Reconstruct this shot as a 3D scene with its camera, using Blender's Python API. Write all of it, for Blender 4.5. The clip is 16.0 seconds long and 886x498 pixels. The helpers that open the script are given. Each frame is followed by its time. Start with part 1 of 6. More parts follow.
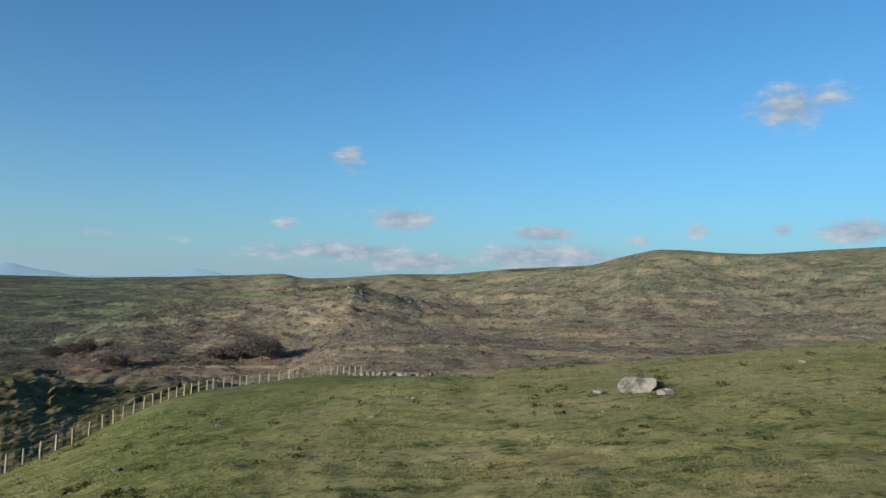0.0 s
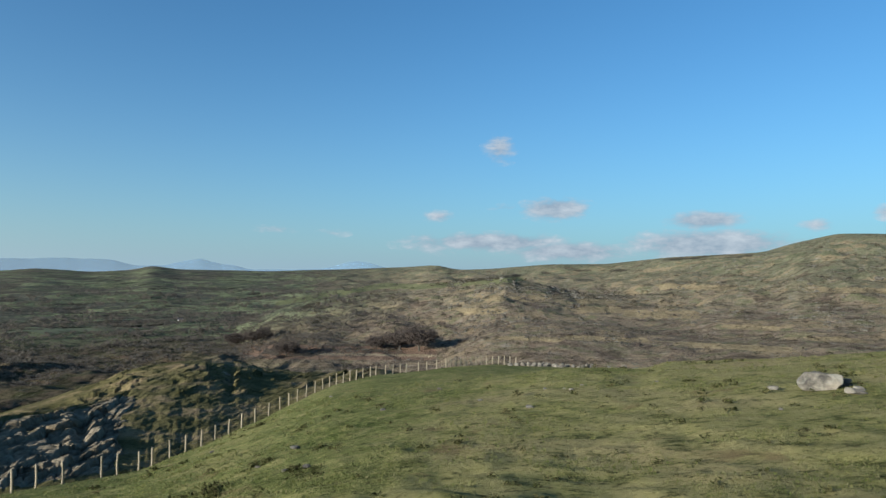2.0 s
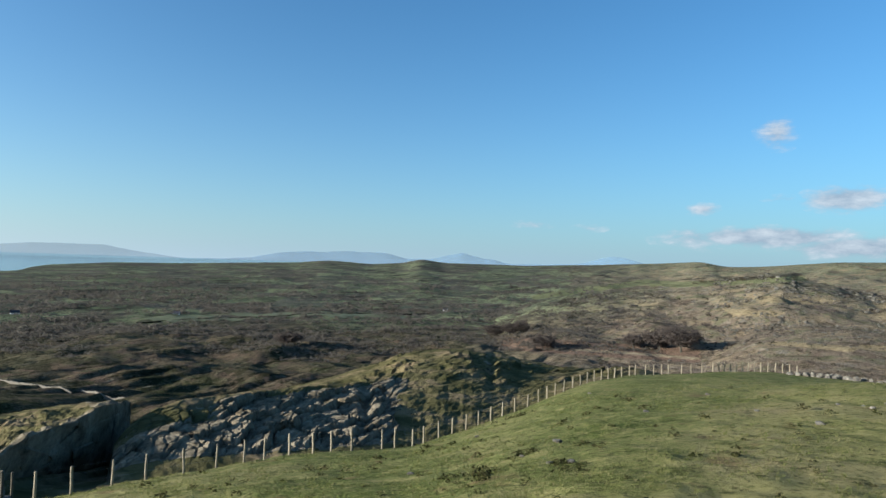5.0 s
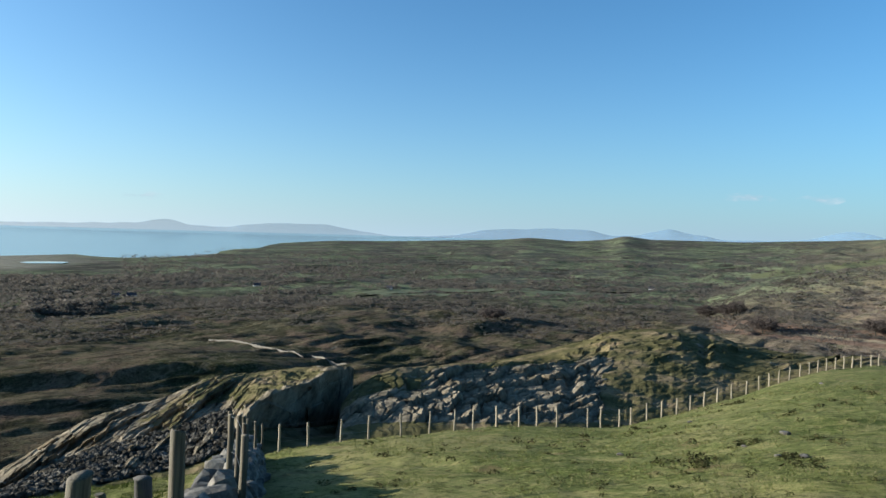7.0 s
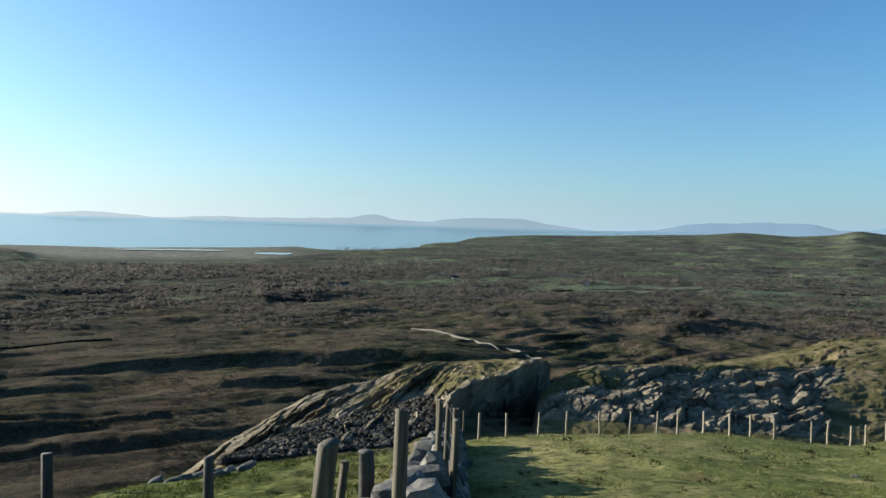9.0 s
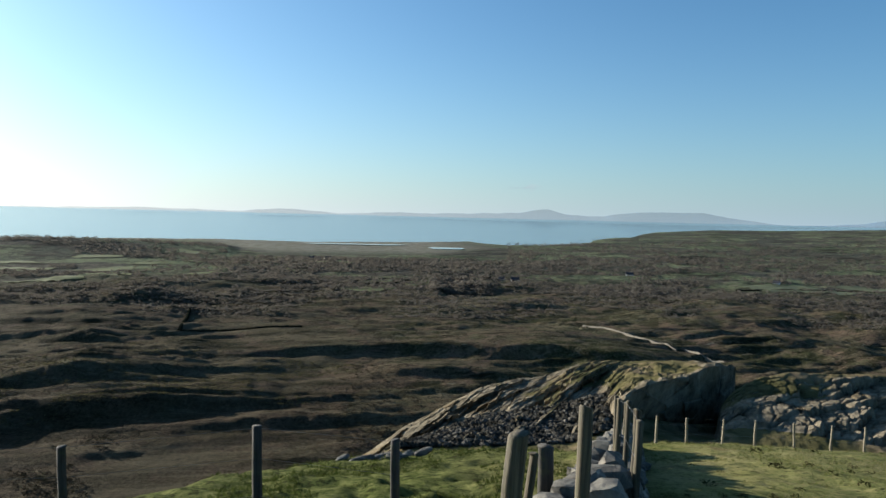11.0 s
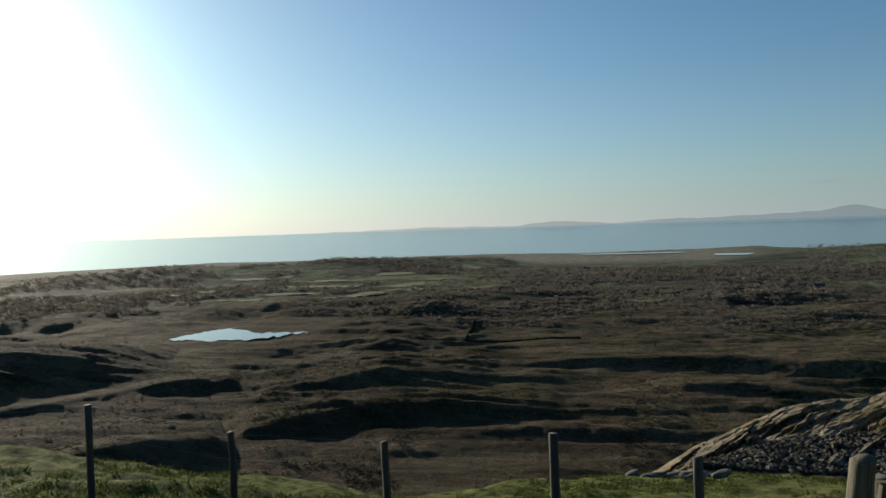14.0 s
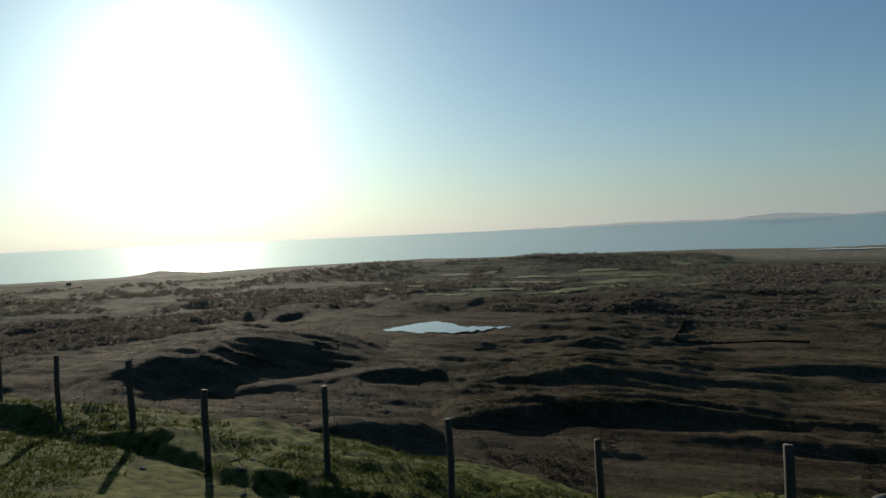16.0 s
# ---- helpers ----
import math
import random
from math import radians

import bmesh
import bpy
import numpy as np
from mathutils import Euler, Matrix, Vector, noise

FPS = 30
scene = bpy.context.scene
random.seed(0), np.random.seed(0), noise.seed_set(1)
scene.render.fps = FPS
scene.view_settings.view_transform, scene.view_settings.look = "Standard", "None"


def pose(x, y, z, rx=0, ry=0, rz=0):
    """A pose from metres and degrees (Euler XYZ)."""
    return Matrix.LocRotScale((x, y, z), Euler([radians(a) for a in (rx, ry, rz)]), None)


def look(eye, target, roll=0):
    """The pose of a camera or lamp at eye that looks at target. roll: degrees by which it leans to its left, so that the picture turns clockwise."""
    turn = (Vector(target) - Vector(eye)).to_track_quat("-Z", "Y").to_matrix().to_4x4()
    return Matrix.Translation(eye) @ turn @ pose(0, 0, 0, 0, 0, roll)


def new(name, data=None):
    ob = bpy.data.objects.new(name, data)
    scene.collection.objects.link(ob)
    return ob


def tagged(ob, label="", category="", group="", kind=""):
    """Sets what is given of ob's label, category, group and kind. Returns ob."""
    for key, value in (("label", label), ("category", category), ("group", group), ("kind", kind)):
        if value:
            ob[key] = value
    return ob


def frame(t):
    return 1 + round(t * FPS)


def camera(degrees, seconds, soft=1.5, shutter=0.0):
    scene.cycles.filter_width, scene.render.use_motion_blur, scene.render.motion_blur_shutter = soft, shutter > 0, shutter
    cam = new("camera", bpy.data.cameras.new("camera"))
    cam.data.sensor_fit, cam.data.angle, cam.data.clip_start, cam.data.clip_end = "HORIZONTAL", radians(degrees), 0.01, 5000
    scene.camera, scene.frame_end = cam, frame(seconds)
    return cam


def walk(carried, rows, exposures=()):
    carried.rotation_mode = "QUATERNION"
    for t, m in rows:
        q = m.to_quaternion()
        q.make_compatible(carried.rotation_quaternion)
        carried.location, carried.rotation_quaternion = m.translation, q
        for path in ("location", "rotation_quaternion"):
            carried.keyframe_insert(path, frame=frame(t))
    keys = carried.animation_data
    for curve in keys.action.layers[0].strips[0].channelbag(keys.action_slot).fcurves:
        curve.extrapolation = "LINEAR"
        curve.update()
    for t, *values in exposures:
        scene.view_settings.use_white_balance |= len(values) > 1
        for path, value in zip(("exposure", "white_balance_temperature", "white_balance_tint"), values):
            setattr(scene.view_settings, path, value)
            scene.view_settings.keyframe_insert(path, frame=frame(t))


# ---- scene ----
cam = camera(66.06, 16.0, soft=1.5)
PATH = [
    (0.0, pose(-0.043, 0.015, 1.628, 93.42, -1.39, 0.00)),
    (0.5, pose(-0.062, 0.005, 1.625, 93.25, -1.36, 3.28)),
    (1.0, pose(-0.077, -0.003, 1.627, 92.74, -1.33, 6.31)),
    (1.5, pose(-0.093, -0.011, 1.624, 92.34, -1.15, 9.52)),
    (2.0, pose(-0.122, -0.019, 1.618, 92.38, -0.92, 12.75)),
    (2.5, pose(-0.153, -0.024, 1.614, 92.26, -0.78, 15.91)),
    (3.0, pose(-0.184, -0.033, 1.613, 91.79, -0.89, 19.26)),
    (3.5, pose(-0.212, -0.041, 1.617, 92.07, -1.36, 23.06)),
    (6.0, pose(-0.342, -0.122, 1.620, 89.85, -2.17, 42.03)),
    (6.5, pose(-0.368, -0.160, 1.614, 89.10, -2.35, 46.56)),
    (7.0, pose(-0.372, -0.186, 1.615, 89.04, -1.59, 50.83)),
    (7.5, pose(-0.380, -0.223, 1.614, 88.90, -1.33, 54.91)),
    (8.0, pose(-0.393, -0.250, 1.607, 88.73, -1.45, 59.16)),
    (8.5, pose(-0.419, -0.276, 1.599, 88.47, -1.52, 63.35)),
    (11.0, pose(-0.456, -0.397, 1.580, 87.33, -1.41, 81.45)),
    (11.5, pose(-0.445, -0.420, 1.579, 87.60, -0.87, 85.44)),
    (12.0, pose(-0.446, -0.454, 1.577, 87.43, -0.45, 89.37)),
    (12.5, pose(-0.441, -0.474, 1.575, 87.44, 0.36, 93.07)),
    (13.0, pose(-0.429, -0.498, 1.576, 87.54, 0.67, 96.51)),
    (13.5, pose(-0.410, -0.522, 1.579, 87.79, 1.17, 99.71)),
    (14.0, pose(-0.381, -0.532, 1.579, 88.38, 1.86, 104.12)),
    (14.5, pose(-0.356, -0.571, 1.587, 88.30, 1.87, 108.97)),
    (15.0, pose(-0.346, -0.584, 1.577, 88.33, 2.03, 113.15)),
    (15.5, pose(-0.331, -0.620, 1.584, 88.25, 2.11, 116.70)),
    (16.0, pose(-0.318, -0.640, 1.574, 88.69, 2.59, 120.95)),
]
EXPOSURES = [(0, 1.02, 6300, 10), (3.5, 1.22, 6250, 10), (7, 1.40, 6200, 10), (11, 1.15, 6450, 10), (13, 0.84, 6800, 10), (16, 0.12, 6950, 10)]
walk(cam, PATH, EXPOSURES)

# ---- light ----
SUN_AZ, SUN_EL = 141.0, 12.0      # degrees to the left of +y, degrees up
world = bpy.data.worlds.new("sky")
scene.world = world
world.use_nodes = True
wt = world.node_tree
sky = wt.nodes.new("ShaderNodeTexSky")
sky.sky_type = 'NISHITA'
sky.sun_disc = False
sky.sun_elevation = radians(SUN_EL)
sky.sun_rotation = radians(360 - SUN_AZ)
sky.altitude = 200
sky.air_density, sky.dust_density, sky.ozone_density = 1.0, 0.5, 3.0
background = wt.nodes["Background"]
background.inputs[1].default_value = 0.058


def world_node(kind, operation=None, *links):
    n = wt.nodes.new(kind)
    if operation:
        n.operation = operation
    for i, v in enumerate(links):
        if isinstance(v, bpy.types.NodeSocket):
            wt.links.new(v, n.inputs[i])
        elif v is not None:
            n.inputs[i].default_value = v
    return n


def build_clouds():
    """Small fair-weather clouds low over the hills, by azimuth and height in degrees: az, el, half width, half height."""
    way = world_node("ShaderNodeSeparateXYZ", None, wt.nodes.new("ShaderNodeTexCoord").outputs["Generated"])
    left = world_node("ShaderNodeMath", 'MULTIPLY', way.outputs[0], -1.0)
    az = world_node("ShaderNodeMath", 'ARCTAN2', left.outputs[0], way.outputs[1])
    el = world_node("ShaderNodeMath", 'ARCSINE', way.outputs[2])
    both = world_node("ShaderNodeCombineXYZ", None, az.outputs[0], el.outputs[0])
    deg = world_node("ShaderNodeVectorMath", 'SCALE', both.outputs[0])
    deg.inputs["Scale"].default_value = 180 / math.pi
    puff = wt.nodes.new("ShaderNodeTexNoise")
    puff.inputs["Scale"].default_value, puff.inputs["Detail"].default_value, puff.inputs["Roughness"].default_value = 0.75, 6, 0.62
    stretch = world_node("ShaderNodeVectorMath", 'MULTIPLY', deg.outputs[0], (0.55, 1.3, 1))
    wt.links.new(stretch.outputs[0], puff.inputs["Vector"])
    total = None
    for a, e, w, h, k in ((8.1, 10.8, 1.3, 1.2, 0.60), (3.4, 5.8, 2.6, 0.9, 0.95), (8.4, 3.0, 5.5, 0.75, 1.0), (2.4, 2.3, 5.0, 0.8, 0.9), (13.5, 2.9, 3.0, 0.9, 0.5),
                          (-8.3, 4.8, 2.6, 0.7, 0.95), (-8.6, 2.9, 6.0, 1.1, 1.0), (-27.0, 14.2, 2.6, 1.6, 0.75), (-29.2, 14.6, 2.0, 1.2, 0.5), (-20.5, 5.1, 0.9, 0.5, 0.6),
                          (-31.4, 4.9, 2.6, 0.9, 0.9), (-26.5, 5.1, 0.8, 0.6, 0.6), (26.6, 3.7, 1.6, 0.3, 0.3), (22.0, 3.5, 1.2, 0.3, 0.25), (13.2, 5.1, 1.2, 0.45, 0.55),
                          (-16.0, 4.3, 1.1, 0.45, 0.5), (7.6, 5.9, 1.2, 0.3, 0.35), (-36.0, 4.2, 3.0, 1.0, 0.8), (75.0, 2.6, 2.4, 0.25, 0.3)):
        d = world_node("ShaderNodeVectorMath", 'SUBTRACT', deg.outputs[0], (a, e, 0))
        d = world_node("ShaderNodeVectorMath", 'DIVIDE', d.outputs[0], (w * 1.4, h * 1.4, 1))
        d = world_node("ShaderNodeVectorMath", 'LENGTH', d.outputs[0])
        m = world_node("ShaderNodeMath", 'SUBTRACT', 1.0, d.outputs["Value"])
        m = world_node("ShaderNodeMath", 'MAXIMUM', m.outputs[0], 0.0)
        m = world_node("ShaderNodeMath", 'MULTIPLY', m.outputs[0], k)
        total = m if total is None else world_node("ShaderNodeMath", 'MAXIMUM', total.outputs[0], m.outputs[0])
    soft = world_node("ShaderNodeMath", 'SUBTRACT', puff.outputs[0], 0.50)
    soft = world_node("ShaderNodeMath", 'MULTIPLY', soft.outputs[0], 1.4)
    raw = world_node("ShaderNodeMath", 'ADD', soft.outputs[0], total.outputs[0])
    some = world_node("ShaderNodeMath", 'GREATER_THAN', total.outputs[0], 0.0)
    raw = world_node("ShaderNodeMath", 'MULTIPLY', raw.outputs[0], some.outputs[0])
    cover = wt.nodes.new("ShaderNodeMapRange")
    cover.interpolation_type = 'SMOOTHSTEP'
    wt.links.new(raw.outputs[0], cover.inputs[0])
    cover.inputs[1].default_value, cover.inputs[2].default_value, cover.inputs[4].default_value = 0.05, 0.62, 0.88
    return cover.outputs[0], puff.outputs[0]


def build_sky_colour():
    tint = wt.nodes.new("ShaderNodeMix")
    tint.data_type, tint.blend_type = 'RGBA', 'MULTIPLY'
    tint.inputs[0].default_value = 1.0
    tint.inputs[7].default_value = (*SKY_TINT, 1)
    wt.links.new(sky.outputs[0], tint.inputs[6])
    # haze low over the horizon, and the sun's own glow in it
    way = wt.nodes.new("ShaderNodeTexCoord").outputs["Generated"]
    up = world_node("ShaderNodeSeparateXYZ", None, way)
    low = world_node("ShaderNodeMath", 'MULTIPLY', up.outputs[2], -9.0)
    low = world_node("ShaderNodeMath", 'EXPONENT', low.outputs[0])
    low = world_node("ShaderNodeMath", 'MINIMUM', low.outputs[0], 1.0)
    a, e = radians(SUN_AZ), radians(SUN_EL)
    near = world_node("ShaderNodeVectorMath", 'DOT_PRODUCT', way, (-math.sin(a) * math.cos(e), math.cos(a) * math.cos(e), math.sin(e)))
    near = world_node("ShaderNodeMath", 'ARCCOSINE', near.outputs["Value"])
    core = world_node("ShaderNodeMath", 'MULTIPLY', near.outputs[0], -180 / math.pi / 4.6)
    core = world_node("ShaderNodeMath", 'EXPONENT', core.outputs[0])
    near = world_node("ShaderNodeMath", 'MULTIPLY', near.outputs[0], -180 / math.pi / 20.0)
    near = world_node("ShaderNodeMath", 'EXPONENT', near.outputs[0])
    wide = world_node("ShaderNodeMath", 'POWER', near.outputs[0], 0.60)
    far_low = world_node("ShaderNodeMath", 'MULTIPLY', low.outputs[0], wide.outputs[0])
    veil = wt.nodes.new("ShaderNodeMix")
    veil.data_type = 'RGBA'
    veil.inputs[7].default_value = (*HAZE, 1)
    wt.links.new(low.outputs[0], veil.inputs[0])
    wt.links.new(tint.outputs[2], veil.inputs[6])
    clear = veil
    for amount, colour in ((far_low, LOW_GLOW), (near, GLOW), (core, CORE)):
        more = world_node("ShaderNodeVectorMath", 'SCALE')
        more.inputs[0].default_value = colour
        wt.links.new(amount.outputs[0], more.inputs["Scale"])
        plus = wt.nodes.new("ShaderNodeMix")
        plus.data_type, plus.blend_type = 'RGBA', 'ADD'
        plus.inputs[0].default_value = 1.0
        wt.links.new(clear.outputs[2], plus.inputs[6])
        wt.links.new(more.outputs[0], plus.inputs[7])
        clear = plus
    cover, puff = build_clouds()
    grey = wt.nodes.new("ShaderNodeMix")
    grey.data_type = 'RGBA'
    grey.inputs[6].default_value, grey.inputs[7].default_value = (*CLOUD_DARK, 1), (*CLOUD_LIGHT, 1)
    lit = world_node("ShaderNodeMapRange", None, puff)
    lit.inputs[1].default_value, lit.inputs[2].default_value = 0.40, 0.68
    wt.links.new(lit.outputs[0], grey.inputs[0])
    final = wt.nodes.new("ShaderNodeMix")
    final.data_type = 'RGBA'
    for i, v in ((0, cover), (6, clear.outputs[2]), (7, grey.outputs[2])):
        wt.links.new(v, final.inputs[i])
    wt.links.new(final.outputs[2], background.inputs[0])


SKY_TINT = (0.64, 1.14, 1.36)
HAZE, LOW_GLOW, GLOW, CORE = (2.25, 3.45, 4.3), (13.2, 11.2, 8.4), (5.6, 5.5, 4.7), (26.0, 27.0, 25.0)
CLOUD_DARK, CLOUD_LIGHT = (2.6, 3.2, 3.9), (4.7, 5.1, 5.5)
build_sky_colour()

sun = new("sun", bpy.data.lights.new("sun", 'SUN'))
sun.data.energy, sun.data.angle, sun.data.color = 5.0, radians(0.6), (1.0, 0.93, 0.82)
sa, se = radians(SUN_AZ), radians(SUN_EL)
sun.matrix_world = look((0, 0, 0), (math.sin(sa) * math.cos(se), -math.cos(sa) * math.cos(se), -math.sin(se)))


# ---- materials ----
ALBEDO = 0.80                      # all winter growth and stone a shade darker than the colours below


def material(name):
    m = bpy.data.materials.new(name)
    m.use_nodes = True
    return m, m.node_tree, m.node_tree.nodes["Principled BSDF"]


def node(tree, kind, **values):
    n = tree.nodes.new(kind)
    for key, value in values.items():
        n.inputs[key.replace("_", " ")].default_value = value
    return n


def noise_tex(tree, scale, detail=4.0, rough=0.55, vector=None):
    n = node(tree, "ShaderNodeTexNoise", Scale=scale, Detail=detail, Roughness=rough)
    if vector is not None:
        tree.links.new(vector, n.inputs["Vector"])
    return n.outputs[0]


def ramp(tree, fac, *stops):
    n = tree.nodes.new("ShaderNodeValToRGB")
    el = n.color_ramp.elements
    while len(el) < len(stops):
        el.new(0.5)
    for e, (p, c) in zip(el, stops):
        e.position = p
        e.color = (*(ALBEDO * v for v in c), 1) if not isinstance(c, (int, float)) else (c, c, c, 1)
    tree.links.new(fac, n.inputs[0])
    return n.outputs[0]


def mix(tree, fac, a, b, blend="MIX"):
    n = tree.nodes.new("ShaderNodeMix")
    n.data_type, n.blend_type = 'RGBA', blend
    for i, v in ((0, fac), (6, a), (7, b)):
        if isinstance(v, bpy.types.NodeSocket):
            tree.links.new(v, n.inputs[i])
        else:
            n.inputs[i].default_value = v if i == 0 else (*(ALBEDO * c for c in v), 1)
    return n.outputs[2]


def math_node(tree, op, a, b=0.0):
    n = tree.nodes.new("ShaderNodeMath")
    n.operation = op
    for i, v in ((0, a), (1, b)):
        if isinstance(v, bpy.types.NodeSocket):
            tree.links.new(v, n.inputs[i])
        else:
            n.inputs[i].default_value = v
    return n.outputs[0]


def place_of(tree):
    return tree.nodes.new("ShaderNodeNewGeometry").outputs["Position"]


def bump(tree, bsdf, height, strength, distance):
    n = node(tree, "ShaderNodeBump", Strength=strength, Distance=distance)
    tree.links.new(height, n.inputs["Height"])
    tree.links.new(n.outputs[0], bsdf.inputs["Normal"])


def ground_material():
    """Short pasture near the top, moor, bracken hillside and hedged fields further off, by the zone painted on the sheet."""
    m, t, b = material("hill_ground")
    p = place_of(t)
    zone = t.nodes.new("ShaderNodeAttribute")
    zone.attribute_name = "zone"
    split = t.nodes.new("ShaderNodeSeparateColor")
    t.links.new(zone.outputs["Color"], split.inputs[0])
    pasture, fields, bracken = split.outputs[0], split.outputs[1], split.outputs[2]
    more = t.nodes.new("ShaderNodeAttribute")
    more.attribute_name = "shore"
    extra = t.nodes.new("ShaderNodeSeparateColor")
    t.links.new(more.outputs["Color"], extra.inputs[0])
    # pasture: cropped olive turf with straw-coloured and mossy patches
    big = noise_tex(t, 0.16, 8, 0.62, p)
    fine = noise_tex(t, 1.3, 8, 0.75, p)
    turf = ramp(t, big, (0.30, (0.150, 0.165, 0.048)), (0.42, (0.222, 0.218, 0.078)), (0.52, (0.285, 0.256, 0.110)), (0.64, (0.345, 0.280, 0.140)))
    turf = mix(t, math_node(t, 'MULTIPLY', extra.outputs[1], 0.9), turf, ramp(t, big, (0.34, (0.080, 0.108, 0.028)), (0.50, (0.122, 0.146, 0.046)), (0.64, (0.180, 0.178, 0.070))))
    turf = mix(t, ramp(t, fine, (0.50, 0.0), (0.60, 0.55)), turf, (0.320, 0.280, 0.125))
    # dark stops here and below: small shadows among the tufts, put into the colour
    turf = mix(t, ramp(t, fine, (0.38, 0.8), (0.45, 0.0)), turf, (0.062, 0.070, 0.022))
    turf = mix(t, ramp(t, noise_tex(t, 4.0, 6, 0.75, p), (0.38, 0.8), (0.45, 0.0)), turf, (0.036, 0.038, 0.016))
    blades = noise_tex(t, 7.0, 6, 0.78, p)
    turf = mix(t, ramp(t, blades, (0.52, 0.0), (0.60, 0.45)), turf, (0.330, 0.295, 0.130))
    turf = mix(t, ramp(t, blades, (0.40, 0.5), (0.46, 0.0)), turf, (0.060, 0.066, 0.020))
    turf = mix(t, ramp(t, noise_tex(t, 0.55, 5, 0.6, p), (0.60, 0.0), (0.68, 0.7)), turf, (0.190, 0.135, 0.070))
    # moor: heather, rough grass and scrub, with shadow and rim light painted in
    broad = noise_tex(t, 0.012, 10, 0.62, p)
    mid = noise_tex(t, 0.055, 9, 0.68, p)
    grain = noise_tex(t, 0.3, 6, 0.75, p)
    moor = ramp(t, broad, (0.40, (0.052, 0.056, 0.026)), (0.46, (0.100, 0.082, 0.052)), (0.51, (0.160, 0.108, 0.082)), (0.55, (0.090, 0.086, 0.048)), (0.61, (0.170, 0.138, 0.090)))
    moor = mix(t, ramp(t, mid, (0.52, 0.0), (0.56, 0.8)), moor, (0.036, 0.038, 0.020))
    moor = mix(t, ramp(t, mid, (0.40, 0.85), (0.44, 0.0)), moor, (0.133, 0.099, 0.064))
    moor = mix(t, ramp(t, noise_tex(t, 0.16, 7, 0.75, p), (0.56, 0.0), (0.61, 0.85)), moor, (0.161, 0.133, 0.091))
    # specks: lit and dark sides of backlit tufts put into the colour
    speck = noise_tex(t, 0.9, 6, 0.8, p)
    moor = mix(t, ramp(t, speck, (0.55, 0.0), (0.61, 0.55)), moor, (0.189, 0.150, 0.105))
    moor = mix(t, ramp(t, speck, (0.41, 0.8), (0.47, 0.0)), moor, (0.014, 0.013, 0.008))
    def streaks(sx, sy, detail=7, rough=0.68):
        lie = node(t, "ShaderNodeMapping")
        lie.inputs["Scale"].default_value = (sx, sy, 0.05)
        t.links.new(p, lie.inputs[0])
        return noise_tex(t, 1.0, detail, rough, lie.outputs[0])

    along = streaks(0.085, 0.016)
    # the banks' shadow bands and lit tops, painted along the strike
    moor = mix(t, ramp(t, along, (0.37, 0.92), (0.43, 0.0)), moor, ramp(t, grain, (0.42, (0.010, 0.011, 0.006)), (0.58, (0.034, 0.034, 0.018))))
    moor = mix(t, ramp(t, along, (0.55, 0.0), (0.60, 0.7)), moor, ramp(t, grain, (0.40, (0.090, 0.068, 0.045)), (0.58, (0.190, 0.150, 0.100))))
    # thin rim-lit lines and dark lines, painted likewise
    fine_along = streaks(0.42, 0.07)
    moor = mix(t, ramp(t, fine_along, (0.61, 0.0), (0.66, 0.8)), moor, (0.250, 0.215, 0.155))
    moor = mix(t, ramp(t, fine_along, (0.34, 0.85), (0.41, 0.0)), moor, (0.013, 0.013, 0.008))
    # red-brown heath sunwards, with the dark of backlit growth mixed into its colour
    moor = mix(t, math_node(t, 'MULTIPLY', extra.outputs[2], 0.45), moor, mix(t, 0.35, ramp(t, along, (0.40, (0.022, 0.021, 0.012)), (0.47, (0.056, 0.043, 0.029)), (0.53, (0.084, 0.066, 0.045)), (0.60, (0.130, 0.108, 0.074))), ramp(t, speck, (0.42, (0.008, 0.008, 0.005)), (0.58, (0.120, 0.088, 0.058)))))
    moor = mix(t, 1.0, moor, (1.20, 1.25, 1.19), "MULTIPLY")       # a faint olive cast over all of it
    # bracken, heather and bent grass of the hillside, greener on the tops
    hill = ramp(t, mid, (0.38, (0.070, 0.066, 0.040)), (0.44, (0.165, 0.136, 0.098)), (0.49, (0.240, 0.190, 0.138)), (0.53, (0.185, 0.166, 0.112)), (0.60, (0.148, 0.152, 0.082)))
    high = t.nodes.new("ShaderNodeSeparateXYZ")
    t.links.new(p, high.inputs[0])
    green = math_node(t, 'MULTIPLY_ADD', broad, 160.0)
    green.node.inputs[2].default_value = -74.0
    green = math_node(t, 'ADD', green, high.outputs[2])
    up = t.nodes.new("ShaderNodeMapRange")
    t.links.new(green, up.inputs[0])
    up.inputs[1].default_value, up.inputs[2].default_value, up.inputs[4].default_value = -15.0, 30.0, 0.9
    hill = mix(t, up.outputs[0], hill, ramp(t, mid, (0.40, (0.112, 0.126, 0.074)), (0.47, (0.156, 0.172, 0.098)), (0.53, (0.186, 0.188, 0.114)), (0.60, (0.132, 0.136, 0.090))))
    patch = noise_tex(t, 0.026, 9, 0.66, p)
    hill = mix(t, ramp(t, patch, (0.545, 0.0), (0.575, 0.85)), hill, ramp(t, grain, (0.40, (0.200, 0.155, 0.088)), (0.58, (0.330, 0.265, 0.165))))
    hill = mix(t, ramp(t, patch, (0.385, 0.65), (0.42, 0.0)), hill, ramp(t, grain, (0.40, (0.046, 0.034, 0.028)), (0.58, (0.098, 0.068, 0.056))))
    across = streaks(0.020, 0.060)
    hill = mix(t, ramp(t, across, (0.57, 0.0), (0.61, 0.8)), hill, (0.300, 0.245, 0.155))
    hill = mix(t, ramp(t, across, (0.36, 0.85), (0.41, 0.0)), hill, (0.040, 0.036, 0.024))
